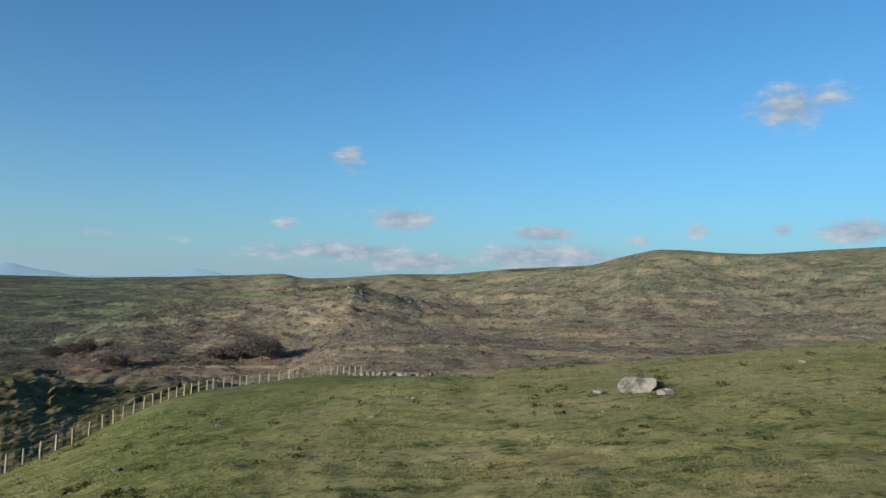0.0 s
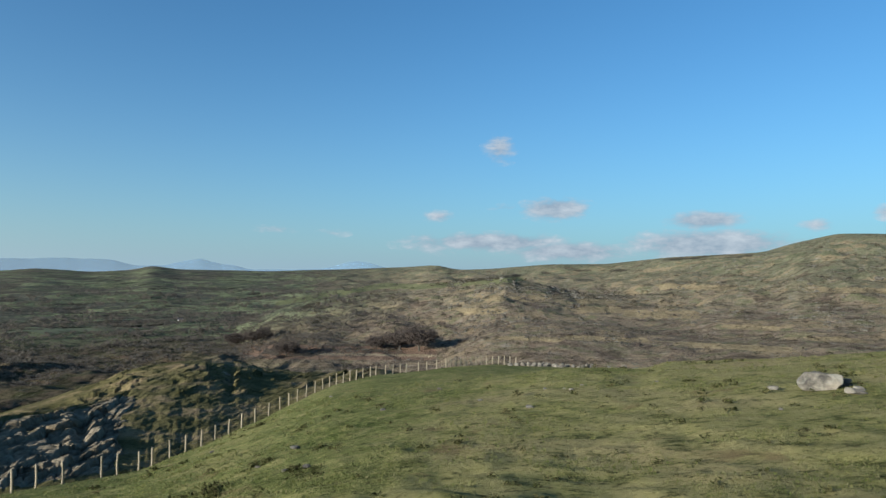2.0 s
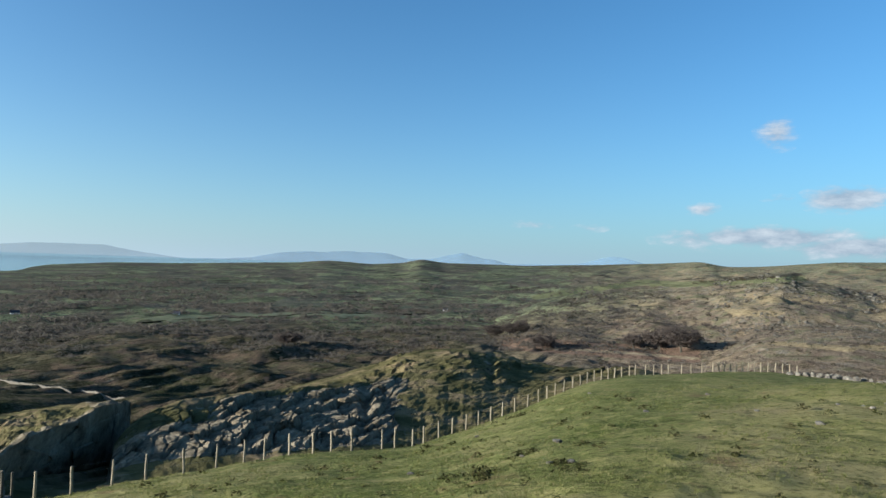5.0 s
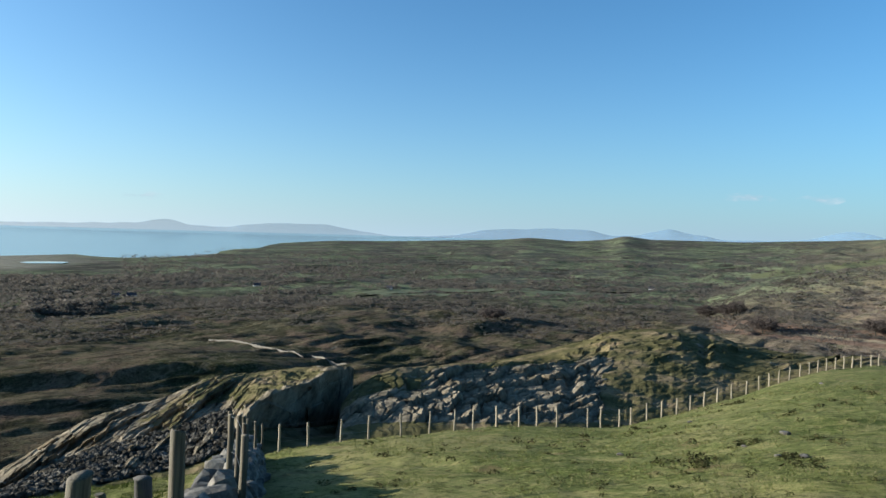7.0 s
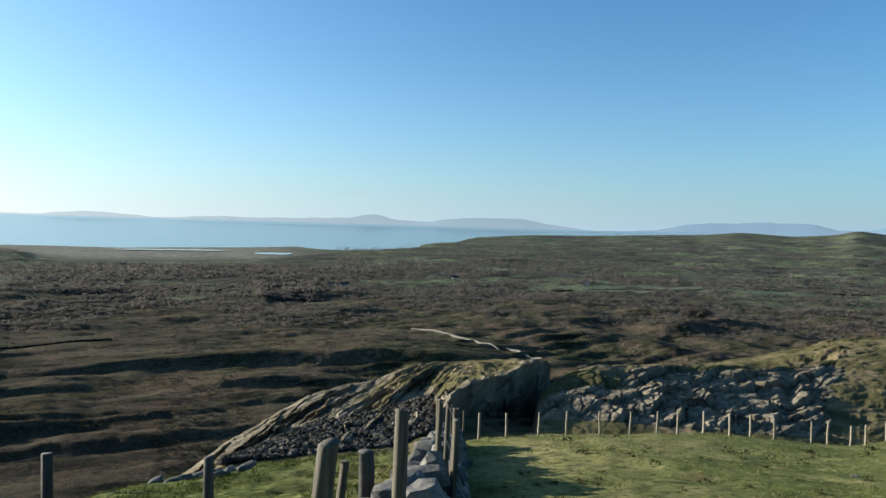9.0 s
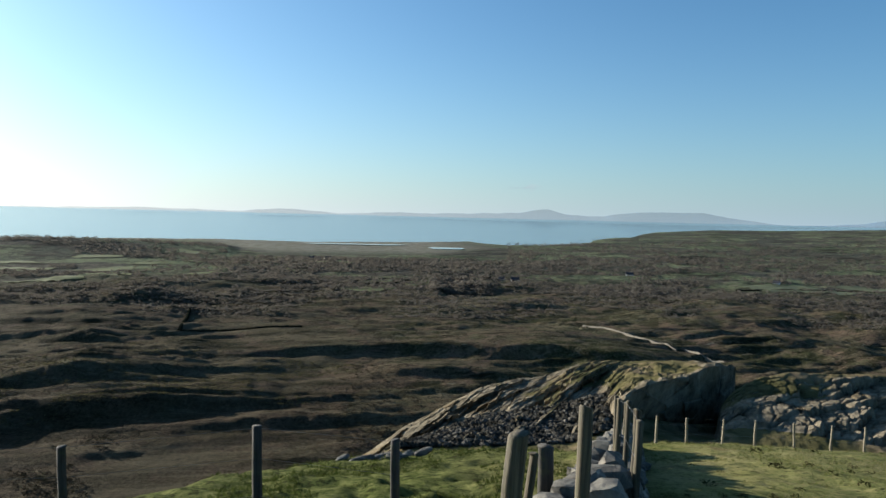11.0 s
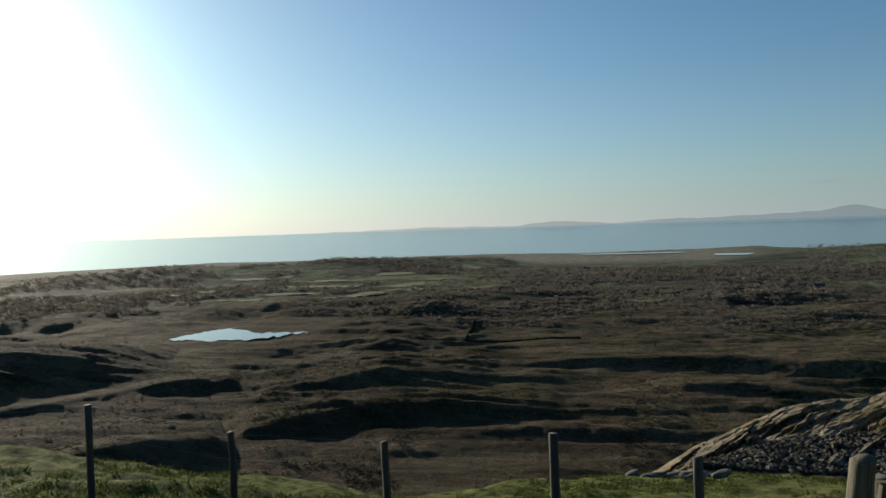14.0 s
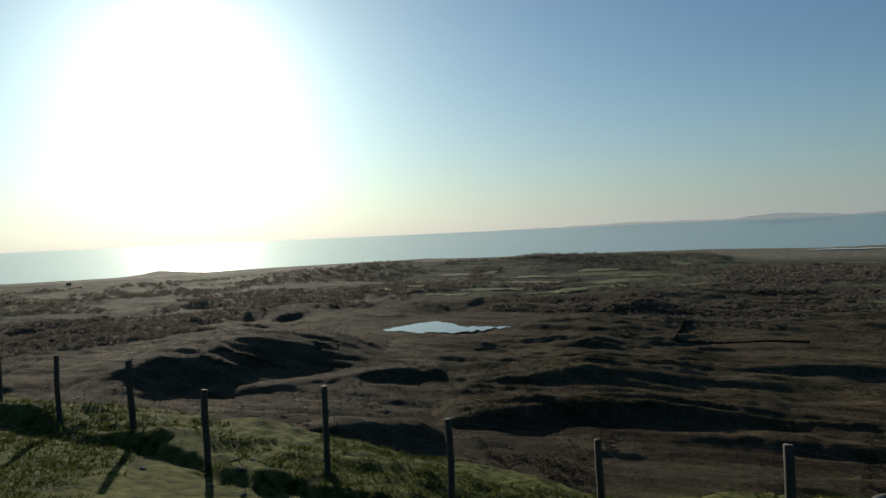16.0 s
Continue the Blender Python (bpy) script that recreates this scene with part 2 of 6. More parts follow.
    hill = mix(t, ramp(t, grain, (0.56, 0.0), (0.62, 0.45)), hill, (0.255, 0.210, 0.140))
    hill = mix(t, ramp(t, noise_tex(t, 0.10, 8, 0.78, p), (0.565, 0.0), (0.60, 0.85)), hill, (0.240, 0.225, 0.190))
    deep = math_node(t, 'MULTIPLY_ADD', mid, 60.0)
    deep.node.inputs[2].default_value = -30.0
    deep = math_node(t, 'ADD', deep, high.outputs[2])
    low = t.nodes.new("ShaderNodeMapRange")
    t.links.new(deep, low.inputs[0])
    low.inputs[1].default_value, low.inputs[2].default_value = -22.0, -48.0
    low.inputs[3].default_value, low.inputs[4].default_value = 0.0, 0.75
    hill = mix(t, math_node(t, 'MULTIPLY', low.outputs[0], 0.5), hill, ramp(t, noise_tex(t, 0.12, 7, 0.75, p), (0.38, (0.058, 0.050, 0.034)), (0.45, (0.145, 0.102, 0.080)), (0.53, (0.190, 0.140, 0.106)), (0.61, (0.300, 0.240, 0.160))))
    hill = mix(t, ramp(t, speck, (0.55, 0.0), (0.61, 0.4)), hill, (0.260, 0.215, 0.150))
    hill = mix(t, ramp(t, speck, (0.40, 0.6), (0.46, 0.0)), hill, (0.036, 0.032, 0.022))
    # rough fields between woods and hedges, a little distance haze mixed into their colours
    cells = t.nodes.new("ShaderNodeTexVoronoi")
    cells.inputs["Scale"].default_value = 0.009
    cells.inputs["Randomness"].default_value = 1.0
    bent = t.nodes.new("ShaderNodeMix")
    bent.data_type, bent.blend_type = 'RGBA', 'ADD'
    bent.inputs[0].default_value = 26.0
    wander = node(t, "ShaderNodeTexNoise", Scale=0.02, Detail=5.0, Roughness=0.6)
    t.links.new(p, wander.inputs["Vector"])
    bent.clamp_factor = False
    t.links.new(p, bent.inputs[6])
    t.links.new(wander.outputs["Color"], bent.inputs[7])
    t.links.new(bent.outputs[2], cells.inputs["Vector"])
    grey = t.nodes.new("ShaderNodeSeparateColor")
    t.links.new(cells.outputs["Color"], grey.inputs[0])
    field = ramp(t, grey.outputs[0], (0.0, (0.100, 0.096, 0.072)), (0.35, (0.138, 0.122, 0.096)), (0.50, (0.106, 0.112, 0.086)), (0.70, (0.128, 0.158, 0.086)), (0.90, (0.215, 0.240, 0.135)))
    field = mix(t, ramp(t, mid, (0.49, 0.0), (0.54, 0.75)), field, (0.062, 0.062, 0.046))
    field = mix(t, ramp(t, grain, (0.42, 0.7), (0.50, 0.0)), field, (0.040, 0.038, 0.028))
    field = mix(t, ramp(t, noise_tex(t, 0.05, 8, 0.75, p), (0.57, 0.0), (0.62, 0.7)), field, (0.215, 0.188, 0.135))
    far_along = streaks(0.016, 0.008, 8, 0.7)
    field = mix(t, ramp(t, far_along, (0.40, 0.9), (0.45, 0.0)), field, (0.036, 0.034, 0.024))
    field = mix(t, ramp(t, far_along, (0.565, 0.0), (0.60, 0.85)), field, (0.176, 0.200, 0.108))
    field = mix(t, math_node(t, 'MULTIPLY', extra.outputs[0], 0.85), field, ramp(t, mid, (0.40, (0.190, 0.180, 0.125)), (0.56, (0.345, 0.320, 0.250))))
    tufty = math_node(t, 'MULTIPLY_ADD', noise_tex(t, 0.07, 8, 0.7, p), 1.6)
    tufty.node.inputs[2].default_value = -0.80
    tufty = math_node(t, 'MULTIPLY', math_node(t, 'ADD', tufty, more.outputs["Alpha"]), math_node(t, 'GREATER_THAN', more.outputs["Alpha"], 0.05))
    clump = noise_tex(t, 0.2, 5, 0.6, p)
    hill = mix(t, ramp(t, clump, (0.345, 0.9), (0.395, 0.0)), hill, (0.036, 0.031, 0.022))
    hill = mix(t, ramp(t, clump, (0.615, 0.0), (0.66, 0.7)), hill, (0.310, 0.262, 0.180))
    hill = mix(t, ramp(t, tufty, (0.42, 0.0), (0.56, 0.85)), hill, ramp(t, grain, (0.40, (0.215, 0.168, 0.094)), (0.58, (0.350, 0.285, 0.170))))
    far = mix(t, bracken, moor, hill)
    far = mix(t, fields, far, field)
    growth = t.nodes.new("ShaderNodeAttribute")
    growth.attribute_name = "growth"
    kinds = t.nodes.new("ShaderNodeSeparateColor")
    t.links.new(growth.outputs["Color"], kinds.inputs[0])
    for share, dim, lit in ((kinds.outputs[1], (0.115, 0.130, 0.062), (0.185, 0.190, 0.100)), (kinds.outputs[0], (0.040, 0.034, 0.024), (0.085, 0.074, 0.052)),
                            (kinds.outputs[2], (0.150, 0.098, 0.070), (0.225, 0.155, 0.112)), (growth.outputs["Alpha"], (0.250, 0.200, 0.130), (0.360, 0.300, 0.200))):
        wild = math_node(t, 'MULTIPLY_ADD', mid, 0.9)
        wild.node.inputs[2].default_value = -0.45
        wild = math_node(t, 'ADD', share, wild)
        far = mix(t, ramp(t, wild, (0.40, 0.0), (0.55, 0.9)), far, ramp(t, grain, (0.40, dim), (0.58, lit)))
    tuft = noise_tex(t, 3.2, 6, 0.75, p)
    # rank green turf; its near-black stop is painted shade between tufts
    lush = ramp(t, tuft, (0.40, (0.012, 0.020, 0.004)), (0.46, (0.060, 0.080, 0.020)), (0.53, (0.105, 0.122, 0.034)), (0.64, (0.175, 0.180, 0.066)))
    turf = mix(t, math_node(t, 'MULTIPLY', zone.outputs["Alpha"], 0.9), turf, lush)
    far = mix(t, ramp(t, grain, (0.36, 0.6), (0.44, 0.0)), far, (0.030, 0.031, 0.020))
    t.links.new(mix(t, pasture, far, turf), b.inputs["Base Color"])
    b.inputs["Roughness"].default_value = 0.95
    b.inputs["Specular IOR Level"].default_value = 0.015
    rough = node(t, "ShaderNodeBump", Strength=1.0, Distance=1.8)
    t.links.new(noise_tex(t, 0.22, 9, 0.8, p), rough.inputs["Height"])
    lumps = node(t, "ShaderNodeBump", Strength=0.9, Distance=0.10)
    t.links.new(noise_tex(t, 3.4, 8, 0.78, p), lumps.inputs["Height"])
    pick = t.nodes.new("ShaderNodeMix")
    pick.data_type = 'VECTOR'
    for i, v in ((0, pasture), (4, rough.outputs[0]), (5, lumps.outputs[0])):
        t.links.new(v, pick.inputs[i])
    t.links.new(pick.outputs[1], b.inputs["Normal"])
    return m


def rock_material():
    m, t, b = material("lichened_rock")
    p = place_of(t)
    body = ramp(t, noise_tex(t, 2.2, 8, 0.75, p), (0.38, (0.036, 0.033, 0.027)), (0.5, (0.120, 0.110, 0.088)), (0.62, (0.23, 0.212, 0.168)))
    body = mix(t, ramp(t, noise_tex(t, 3.5, 4, 0.6, p), (0.55, 0.0), (0.68, 0.6)), body, (0.20, 0.195, 0.165))
    body = mix(t, ramp(t, noise_tex(t, 0.4, 4, 0.6, p), (0.55, 0.0), (0.7, 0.6)), body, (0.16, 0.11, 0.06))
    t.links.new(body, b.inputs["Base Color"])
    b.inputs["Roughness"].default_value = 0.9
    bump(t, b, noise_tex(t, 4.0, 6, 0.7, p), 0.8, 0.06)
    return m


def crag_material():
    """Bare rock on the steep faces, turf and dry grass where it lies flatter."""
    m, t, b = material("crag_rock_and_turf")
    p = place_of(t)
    rock = ramp(t, noise_tex(t, 0.7, 8, 0.72, p), (0.36, (0.046, 0.038, 0.026)), (0.46, (0.170, 0.144, 0.100)), (0.62, (0.310, 0.264, 0.188)))
    rock = mix(t, ramp(t, noise_tex(t, 1.7, 5, 0.65, p), (0.52, 0.0), (0.68, 0.6)), rock, (0.190, 0.166, 0.118))
    rock = mix(t, ramp(t, noise_tex(t, 0.2, 4, 0.6, p), (0.55, 0.0), (0.68, 0.7)), rock, (0.15, 0.110, 0.060))
    turf = ramp(t, noise_tex(t, 0.25, 5, 0.6, p), (0.36, (0.080, 0.076, 0.032)), (0.50, (0.140, 0.122, 0.056)), (0.62, (0.245, 0.186, 0.108)))
    turf = mix(t, ramp(t, noise_tex(t, 1.3, 5, 0.65, p), (0.36, 0.7), (0.48, 0.0)), turf, (0.040, 0.042, 0.018))
    cover = t.nodes.new("ShaderNodeAttribute")
    cover.attribute_name = "cover"
    geo = t.nodes.new("ShaderNodeNewGeometry")
    up = t.nodes.new("ShaderNodeSeparateXYZ")
    t.links.new(geo.outputs["Normal"], up.inputs[0])
    k = math_node(t, 'MULTIPLY_ADD', noise_tex(t, 0.5, 6, 0.65, p), 0.9)
    k.node.inputs[2].default_value = -0.45
    k = math_node(t, 'ADD', k, up.outputs[2])
    k = math_node(t, 'ADD', k, cover.outputs["Fac"])
    t.links.new(mix(t, ramp(t, k, (0.62, 0.0), (0.74, 1.0)), rock, turf), b.inputs["Base Color"])
    b.inputs["Roughness"].default_value = 0.92
    b.inputs["Specular IOR Level"].default_value = 0.0155
    bump(t, b, noise_tex(t, 1.6, 7, 0.7, p), 0.9, 0.25)
    return m


def wood_material(name, light, dark):
    m, t, b = material(name)
    c = t.nodes.new("ShaderNodeTexCoord")
    s = node(t, "ShaderNodeMapping")
    s.inputs["Scale"].default_value = (45, 45, 2.0)
    t.links.new(c.outputs["Object"], s.inputs[0])
    g = noise_tex(t, 1.0, 6, 0.7, s.outputs[0])
    col = ramp(t, g, (0.3, dark), (0.65, light))
    moss = ramp(t, noise_tex(t, 6.0, 4, 0.6, c.outputs["Object"]), (0.52, 0.0), (0.66, 0.6))
    col = mix(t, moss, col, (0.075, 0.080, 0.030))
    t.links.new(col, b.inputs["Base Color"])
    b.inputs["Roughness"].default_value = 0.85
    bump(t, b, g, 0.6, 0.01)
    return m


def plain_material(name, colour, rough=0.9, metal=0.0, scale=2.0):
    m, t, b = material(name)
    p = place_of(t)
    col = mix(t, ramp(t, noise_tex(t, scale, 8, 0.7, p), (0.40, 0.0), (0.62, 0.7)), colour, tuple(0.55 * v for v in colour))
    t.links.new(col, b.inputs["Base Color"])
    b.inputs["Roughness"].default_value, b.inputs["Metallic"].default_value = rough, metal
    b.inputs["Specular IOR Level"].default_value = 0.5 if metal else 0.1
    return m


def water_material(name, colour, rough, wave, scale, gloss=0.5):
    m, t, b = material(name)
    b.inputs["Base Color"].default_value = (*colour, 1)
    b.inputs["Roughness"].default_value = rough
    b.inputs["IOR"].default_value = 1.33
    b.inputs["Specular IOR Level"].default_value = gloss
    bump(t, b, noise_tex(t, scale, 4, 0.6, place_of(t)), wave, 1.0)
    return m


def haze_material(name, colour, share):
    """Far mountains with the air's haze put into a blue, half-clear colour."""
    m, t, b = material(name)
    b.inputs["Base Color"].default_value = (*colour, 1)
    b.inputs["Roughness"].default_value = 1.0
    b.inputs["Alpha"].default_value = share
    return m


GROUND = ground_material()
ROCK = rock_material()
CRAG = crag_material()
WOOD = wood_material("weathered_fence_wood", (0.150, 0.122, 0.072), (0.018, 0.014, 0.009))
STAKE_WOOD = wood_material("sun_bleached_stake", (0.360, 0.310, 0.215), (0.120, 0.100, 0.066))
OLD_WOOD = wood_material("old_dark_wood", (0.068, 0.060, 0.047), (0.015, 0.013, 0.010))
WIRE = plain_material("galvanised_wire", (0.30, 0.30, 0.30), 0.5, 0.8)
SEA = water_material("sea_water", (0.17, 0.215, 0.215), 0.17, 0.05, 0.03, 0.42)
POND = water_material("pond_water", (0.10, 0.12, 0.12), 0.08, 0.03, 0.3)
# distance haze is in the blue and the alpha of both
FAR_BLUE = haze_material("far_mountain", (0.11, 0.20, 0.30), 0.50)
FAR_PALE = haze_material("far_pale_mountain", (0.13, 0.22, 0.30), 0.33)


# ---- the lie of the land ----
EYE = 1.6                          # eye height over the turf where the camera stands
CX, CY = -0.3, -0.25               # the middle of the turn
FLAT = -68.4                       # the valley floor


def prof(az, *pairs):
    """A smooth line through pairs of azimuth and value."""
    x = np.array(pairs[0::2], float)
    y = np.array(pairs[1::2], float)
    a = np.linspace(-60, 300, 1801)
    v = np.interp(a, x, y)
    k = np.exp(-0.5 * (np.arange(-12, 13) / 2.0) ** 2)
    v = np.convolve(np.pad(v, 12, mode='edge'), k / k.sum(), 'valid')
    return np.interp(az, a, v)


def tand(a):
    return np.tan(np.radians(a))


def smooth(a, b, x):
    t = np.clip((x - a) / (b - a), 0, 1)
    return t * t * (3 - 2 * t)


def hash2(i, j, seed):
    h = (i.astype(np.int64) * 374761393 + j.astype(np.int64) * 668265263 + seed * 1442695041) & 0xffffffff
    h = ((h ^ (h >> 13)) * 1274126177) & 0xffffffff
    return ((h ^ (h >> 16)) & 0xffff) / 65535.0


def value_noise(x, y, seed=0):
    i, j = np.floor(x), np.floor(y)
    u, v = x - i, y - j
    u, v = u * u * (3 - 2 * u), v * v * (3 - 2 * v)
    a, b = hash2(i, j, seed), hash2(i + 1, j, seed)
    c, d = hash2(i, j + 1, seed), hash2(i + 1, j + 1, seed)
    return (a * (1 - u) + b * u) * (1 - v) + (c * (1 - u) + d * u) * v - 0.5


def fbm(x, y, octaves=4, seed=0):
    s, k = 0.0, 1.0
    for o in range(octaves):
        s = s + k * value_noise(x * 2 ** o + 17.3 * o, y * 2 ** o - 9.1 * o, seed + o)
        k *= 0.5
    return s


def edge_r(az):
    """How far the near pasture reaches."""
    return prof(az, -60, 45, -33, 40, -24, 38, -16, 38, -10, 40, -5.6, 44, -3, 60, 0, 76, 8.4, 82, 12, 78, 18, 68, 24, 56, 31, 43,
                36, 37, 40, 34, 46, 32, 58, 28, 70, 24, 88, 20, 99.6, 16, 108, 13, 112, 12.5, 121, 14, 136, 15.5, 150, 17, 170, 20, 220, 30, 300, 45)


def edge_el(az):
    """Under what angle its edge is seen from the eye."""
    return prof(az, -60, -1.5, -33, -2.7, -24, -4.0, -16, -5.25, -10, -6.0, -5.6, -6.5, -3, -7.2, 8.4, -7.1, 12, -7.4, 15.6, -7.9, 18.2, -8.15, 21.5, -8.9,
                24, -10.0, 27, -11.4, 31.3, -13.2, 35.7, -14.6, 40, -15.05, 46, -15.4, 51.5, -16.0, 58, -16.6, 64, -17.4, 70, -18.6, 80, -19.1, 88, -19.5,
                93, -20.0, 99.6, -20.45, 104, -21.2, 108, -21.4, 112, -21.0, 116, -20.1, 121, -19.0, 126, -18.0, 131, -16.6, 136, -14.8, 141, -14.05,
                146, -12.3, 150, -11.5, 154.5, -10.2, 170, -8, 220, -4, 300, -1.5)


def sky_r(az):
    return prof(az, -60, 1600, -10, 1600, -5, 1800, 5, 2200, 12, 2600, 16, 3800, 45, 4000, 55, 3600, 65, 3000, 72, 2500, 80, 1900, 90, 1760, 100, 2160,
                110, 2290, 119, 2020, 126, 1820, 140, 1820, 147, 2200, 154, 2000, 200, 2000, 250, 1800, 300, 1600)


def sky_el(az):
    return prof(az, -60, 3.5, -33, 3.8, -29, 3.58, -25, 3.3, -22, 3.4, -20, 3.6, -17.3, 3.66, -14.2, 2.9, -12.4, 2.3, -8, 2.04, -5.5, 1.89, -0.7, 1.31, 4, 1.23,
                8.7, 0.78, 11.5, 0.66, 13.3, 1.05, 16, 0.81, 22, 0.5, 27, 0.28, 34, 0.3, 35.9, 0.56, 37.2, 0.2, 40, 0.0, 43.6, 0.2, 46, -0.05, 50, -0.2,
                55, -0.4, 60, -0.5, 68, -1.08, 71, -1.45, 76, -1.85, 83, -2.12, 92, -2.28, 100, -1.86, 110, -1.8, 119, -1.98, 126, -2.1, 140, -2.2,
                144, -1.85, 154, -2.03, 200, -1.5, 250, 0.5, 300, 3.5)


def valley_r(az):
    return prof(az, -60, 240, -33, 250, -10, 280, 0, 420, 10, 560, 20, 900, 30, 1300, 60, 1500, 80, 1700, 154, 1700, 200, 1500, 300, 240)


def crest(az, r, z, R, el, near, far):
    """Raises the land to a crest at the distance R, seen under the angle el, with a near and a far side of those widths."""
    w = np.where(r < R, near, far)
    k = np.exp(-((r - R) / w) ** 2)
    top = EYE + R * tand(el)
    if near < 30:                  # a gentle rise in front of each steep bank
        z = z + 0.2 * np.maximum(top - z, 0) * np.exp(-((r - R) / np.where(r < R, 5 * near, far)) ** 2)
    return z + np.maximum(top - z, 0) * k


def lushness(az):
    """Where the turf is rank, green and hummocky."""
    return smooth(58, 84, az) * (1 - smooth(175, 200, az))


def fall(az):
    """The slope of the pasture near the camera, without the kinks of its far edge."""
    a = np.arange(-90, 330, 0.5)
    w = np.where(a < -60, a + 360, np.where(a > 300, a - 360, a))
    s = (EYE + edge_r(w) * tand(edge_el(w))) / edge_r(w)
    k = np.exp(-0.5 * (np.arange(-40, 41) / 14.0) ** 2)
    return np.interp(az, a, np.convolve(np.pad(s, 40, mode='edge'), k / k.sum(), 'valid'))


def land(az, r):
    """The height of the ground at azimuth az (degrees to the left of +y) and distance r."""
    x, y = CX - r * np.sin(np.radians(az)), CY + r * np.cos(np.radians(az))
    rb, eb = edge_r(az), edge_el(az)
    zb = EYE + rb * tand(eb)
    k = np.clip(r / rb, 0, 1) ** 2
    near = r * (fall(az) * (1 - k) + zb / rb * k)
    drop = zb - (r - rb) * tand(np.abs(eb) + 5.0)
    # valley, hills
    rs, rv = sky_r(az), valley_r(az)
    zs = EYE + rs * tand(sky_el(az))
    s = np.clip((r - rv) / (rs - rv), 0, 1)
    moor = FLAT + (zs - FLAT) * s
    moor = np.where(r > rs, zs - (r - rs) * 0.08, moor)
    rough = np.clip(r / 1500, 0.05, 1.0)
    calm = 1 - np.exp(-((az - 121) / 8) ** 2 - ((r - 510) / 70) ** 2)
    meadow = smooth(10.5, 13.5, az) * (1 - smooth(28, 31, az)) * smooth(520, 560, r) * (1 - smooth(700, 760, r))
    pale = smooth(80.5, 82, az) * (1 - smooth(91, 92.5, az)) * smooth(560, 600, r) * (1 - smooth(790, 840, r))
    brae = (1 - smooth(14, 22, az)) * smooth(280, 380, r) * (1 - smooth(620, 760, r))
    calm = calm * (1 - 0.95 * meadow) * (1 - 0.95 * pale) * (1 - 0.85 * brae)
    moor = moor + calm * (fbm(x / 170, y / 170, 5, 3) * 16 * rough + fbm(x / 45, y / 45, 5, 8) * (9 - 4 * smooth(45, 70, az)) * np.clip(r / 600, 0.35, 1.3)) * (1 - 0.7 * smooth(450, 750, r) * smooth(18, 28, az) * (1 - smooth(64, 76, az))) * (1 - 0.85 * smooth(620, 1000, r) * smooth(62, 78, az)) * np.clip((rs - r) / ((0.15 + 0.35 * smooth(50, 62, az)) * rs), 0, 1)
    # strike ridges on the open moor
    xp, yp = -x * 0.99 + y * -0.10, y * 0.99 + x * -0.10
    strike = fbm(xp / 34 + 0.5 * fbm(x / 90, y / 90, 2, 15), yp / 150, 4, 14)
    moor = moor + calm * strike * 3.6 * np.clip((r - 160) / 100, 0, 1) * np.clip((1300 - r) / 500, 0, 1) * smooth(40, 62, az) * (1 - smooth(170, 190, az))
    # the brown rocky ridge in front of the far moor
    craggy = fbm(x / 60, y / 60, 5, 5)
    knob = fbm(x / 16, y / 16, 4, 6)
    moor = crest(az, r, moor, 950 + 90 * craggy, prof(az, -60, -9, -40, -3, -14, -1.6, -5, -1.6, 2, -1.0, 5.5, -0.3, 7.7, 0.25, 11.4, -0.38, 15.4, -0.95, 22, -1.95, 26, -2.7, 29, -4.0, 34, -6.0, 40, -9, 300, -9)
                 + 0.16 * craggy + 0.10 * knob, 330, 120)
    moor = crest(az, r, moor, 560, prof(az, -60, -9, -36, -4.0, -20, -3.6, -8, -4.2, -2, -4.0, 3, -3.6, 6, -3.8, 9, -4.4, 12, -5.7, 15, -7.3, 300, -9) + 0.12 * craggy, 200, 120)
    moor = moor + 2.2 * knob * smooth(330, 450, r) * (1 - smooth(1300, 1600, r)) * (1 - smooth(20, 32, az)) * (1 - meadow)
    # banks on the moor, steep towards the camera
    w1 = fbm(xp / 24, yp / 75, 4, 21) + 0.25 * fbm(x / 9, y / 9, 3, 22)
    hum = fbm(xp / 7, yp / 42, 4, 26) + 0.35 * np.abs(fbm(xp / 5, yp / 9, 3, 28))
    moor = moor + calm * hum * (2.6 - 1.4 * smooth(112, 122, az)) * np.clip((r - 150) / 60, 0, 1) * np.clip((1000 - r) / 300, 0, 1) * np.clip(fbm(x / 80, y / 80, 2, 27) * 2 + 0.7, 0.15, 1.3)
    moor = crest(az, r, moor, 256 + 6 * w1, prof(az, -60, -17, 84, -17, 89.5, -16.2, 92.4, -15.5, 97, -14.8, 104, -14.3, 110, -14.15, 115, -14.35, 118, -14.6, 121, -15, 124, -17, 300, -17) + 0.5 * w1 + 0.5 * hum, 6, 40)
    moor = crest(az, r, moor, 312 + 16 * w1, prof(az, -60, -15, 84, -16, 90, -14.6, 96, -13.7, 100, -12.6, 105, -11.8, 109.6, -11.2, 114.8, -12.0, 119, -12.6, 124, -14, 300, -15) + 0.8 * w1 + 0.5 * hum, 7, 40)
    moor = crest(az, r, moor, 343 + 8 * w1, prof(az, -60, -13, 56, -12, 66, -10.4, 72.3, -10.1, 78.3, -10.45, 84.8, -10.75, 92.4, -10.85, 100, -11.3, 104, -13, 300, -13) + 0.5 * w1 + 0.15 * hum, 5, 60)
    moor = crest(az, r, moor, 292 + 8 * w1, prof(az, -60, -15, 70, -15, 72, -13.4, 77, -12.5, 81, -12.3, 85, -12.5, 91, -13.6, 94, -15, 300, -15) + 0.4 * w1 + 0.2 * hum, 4, 25)
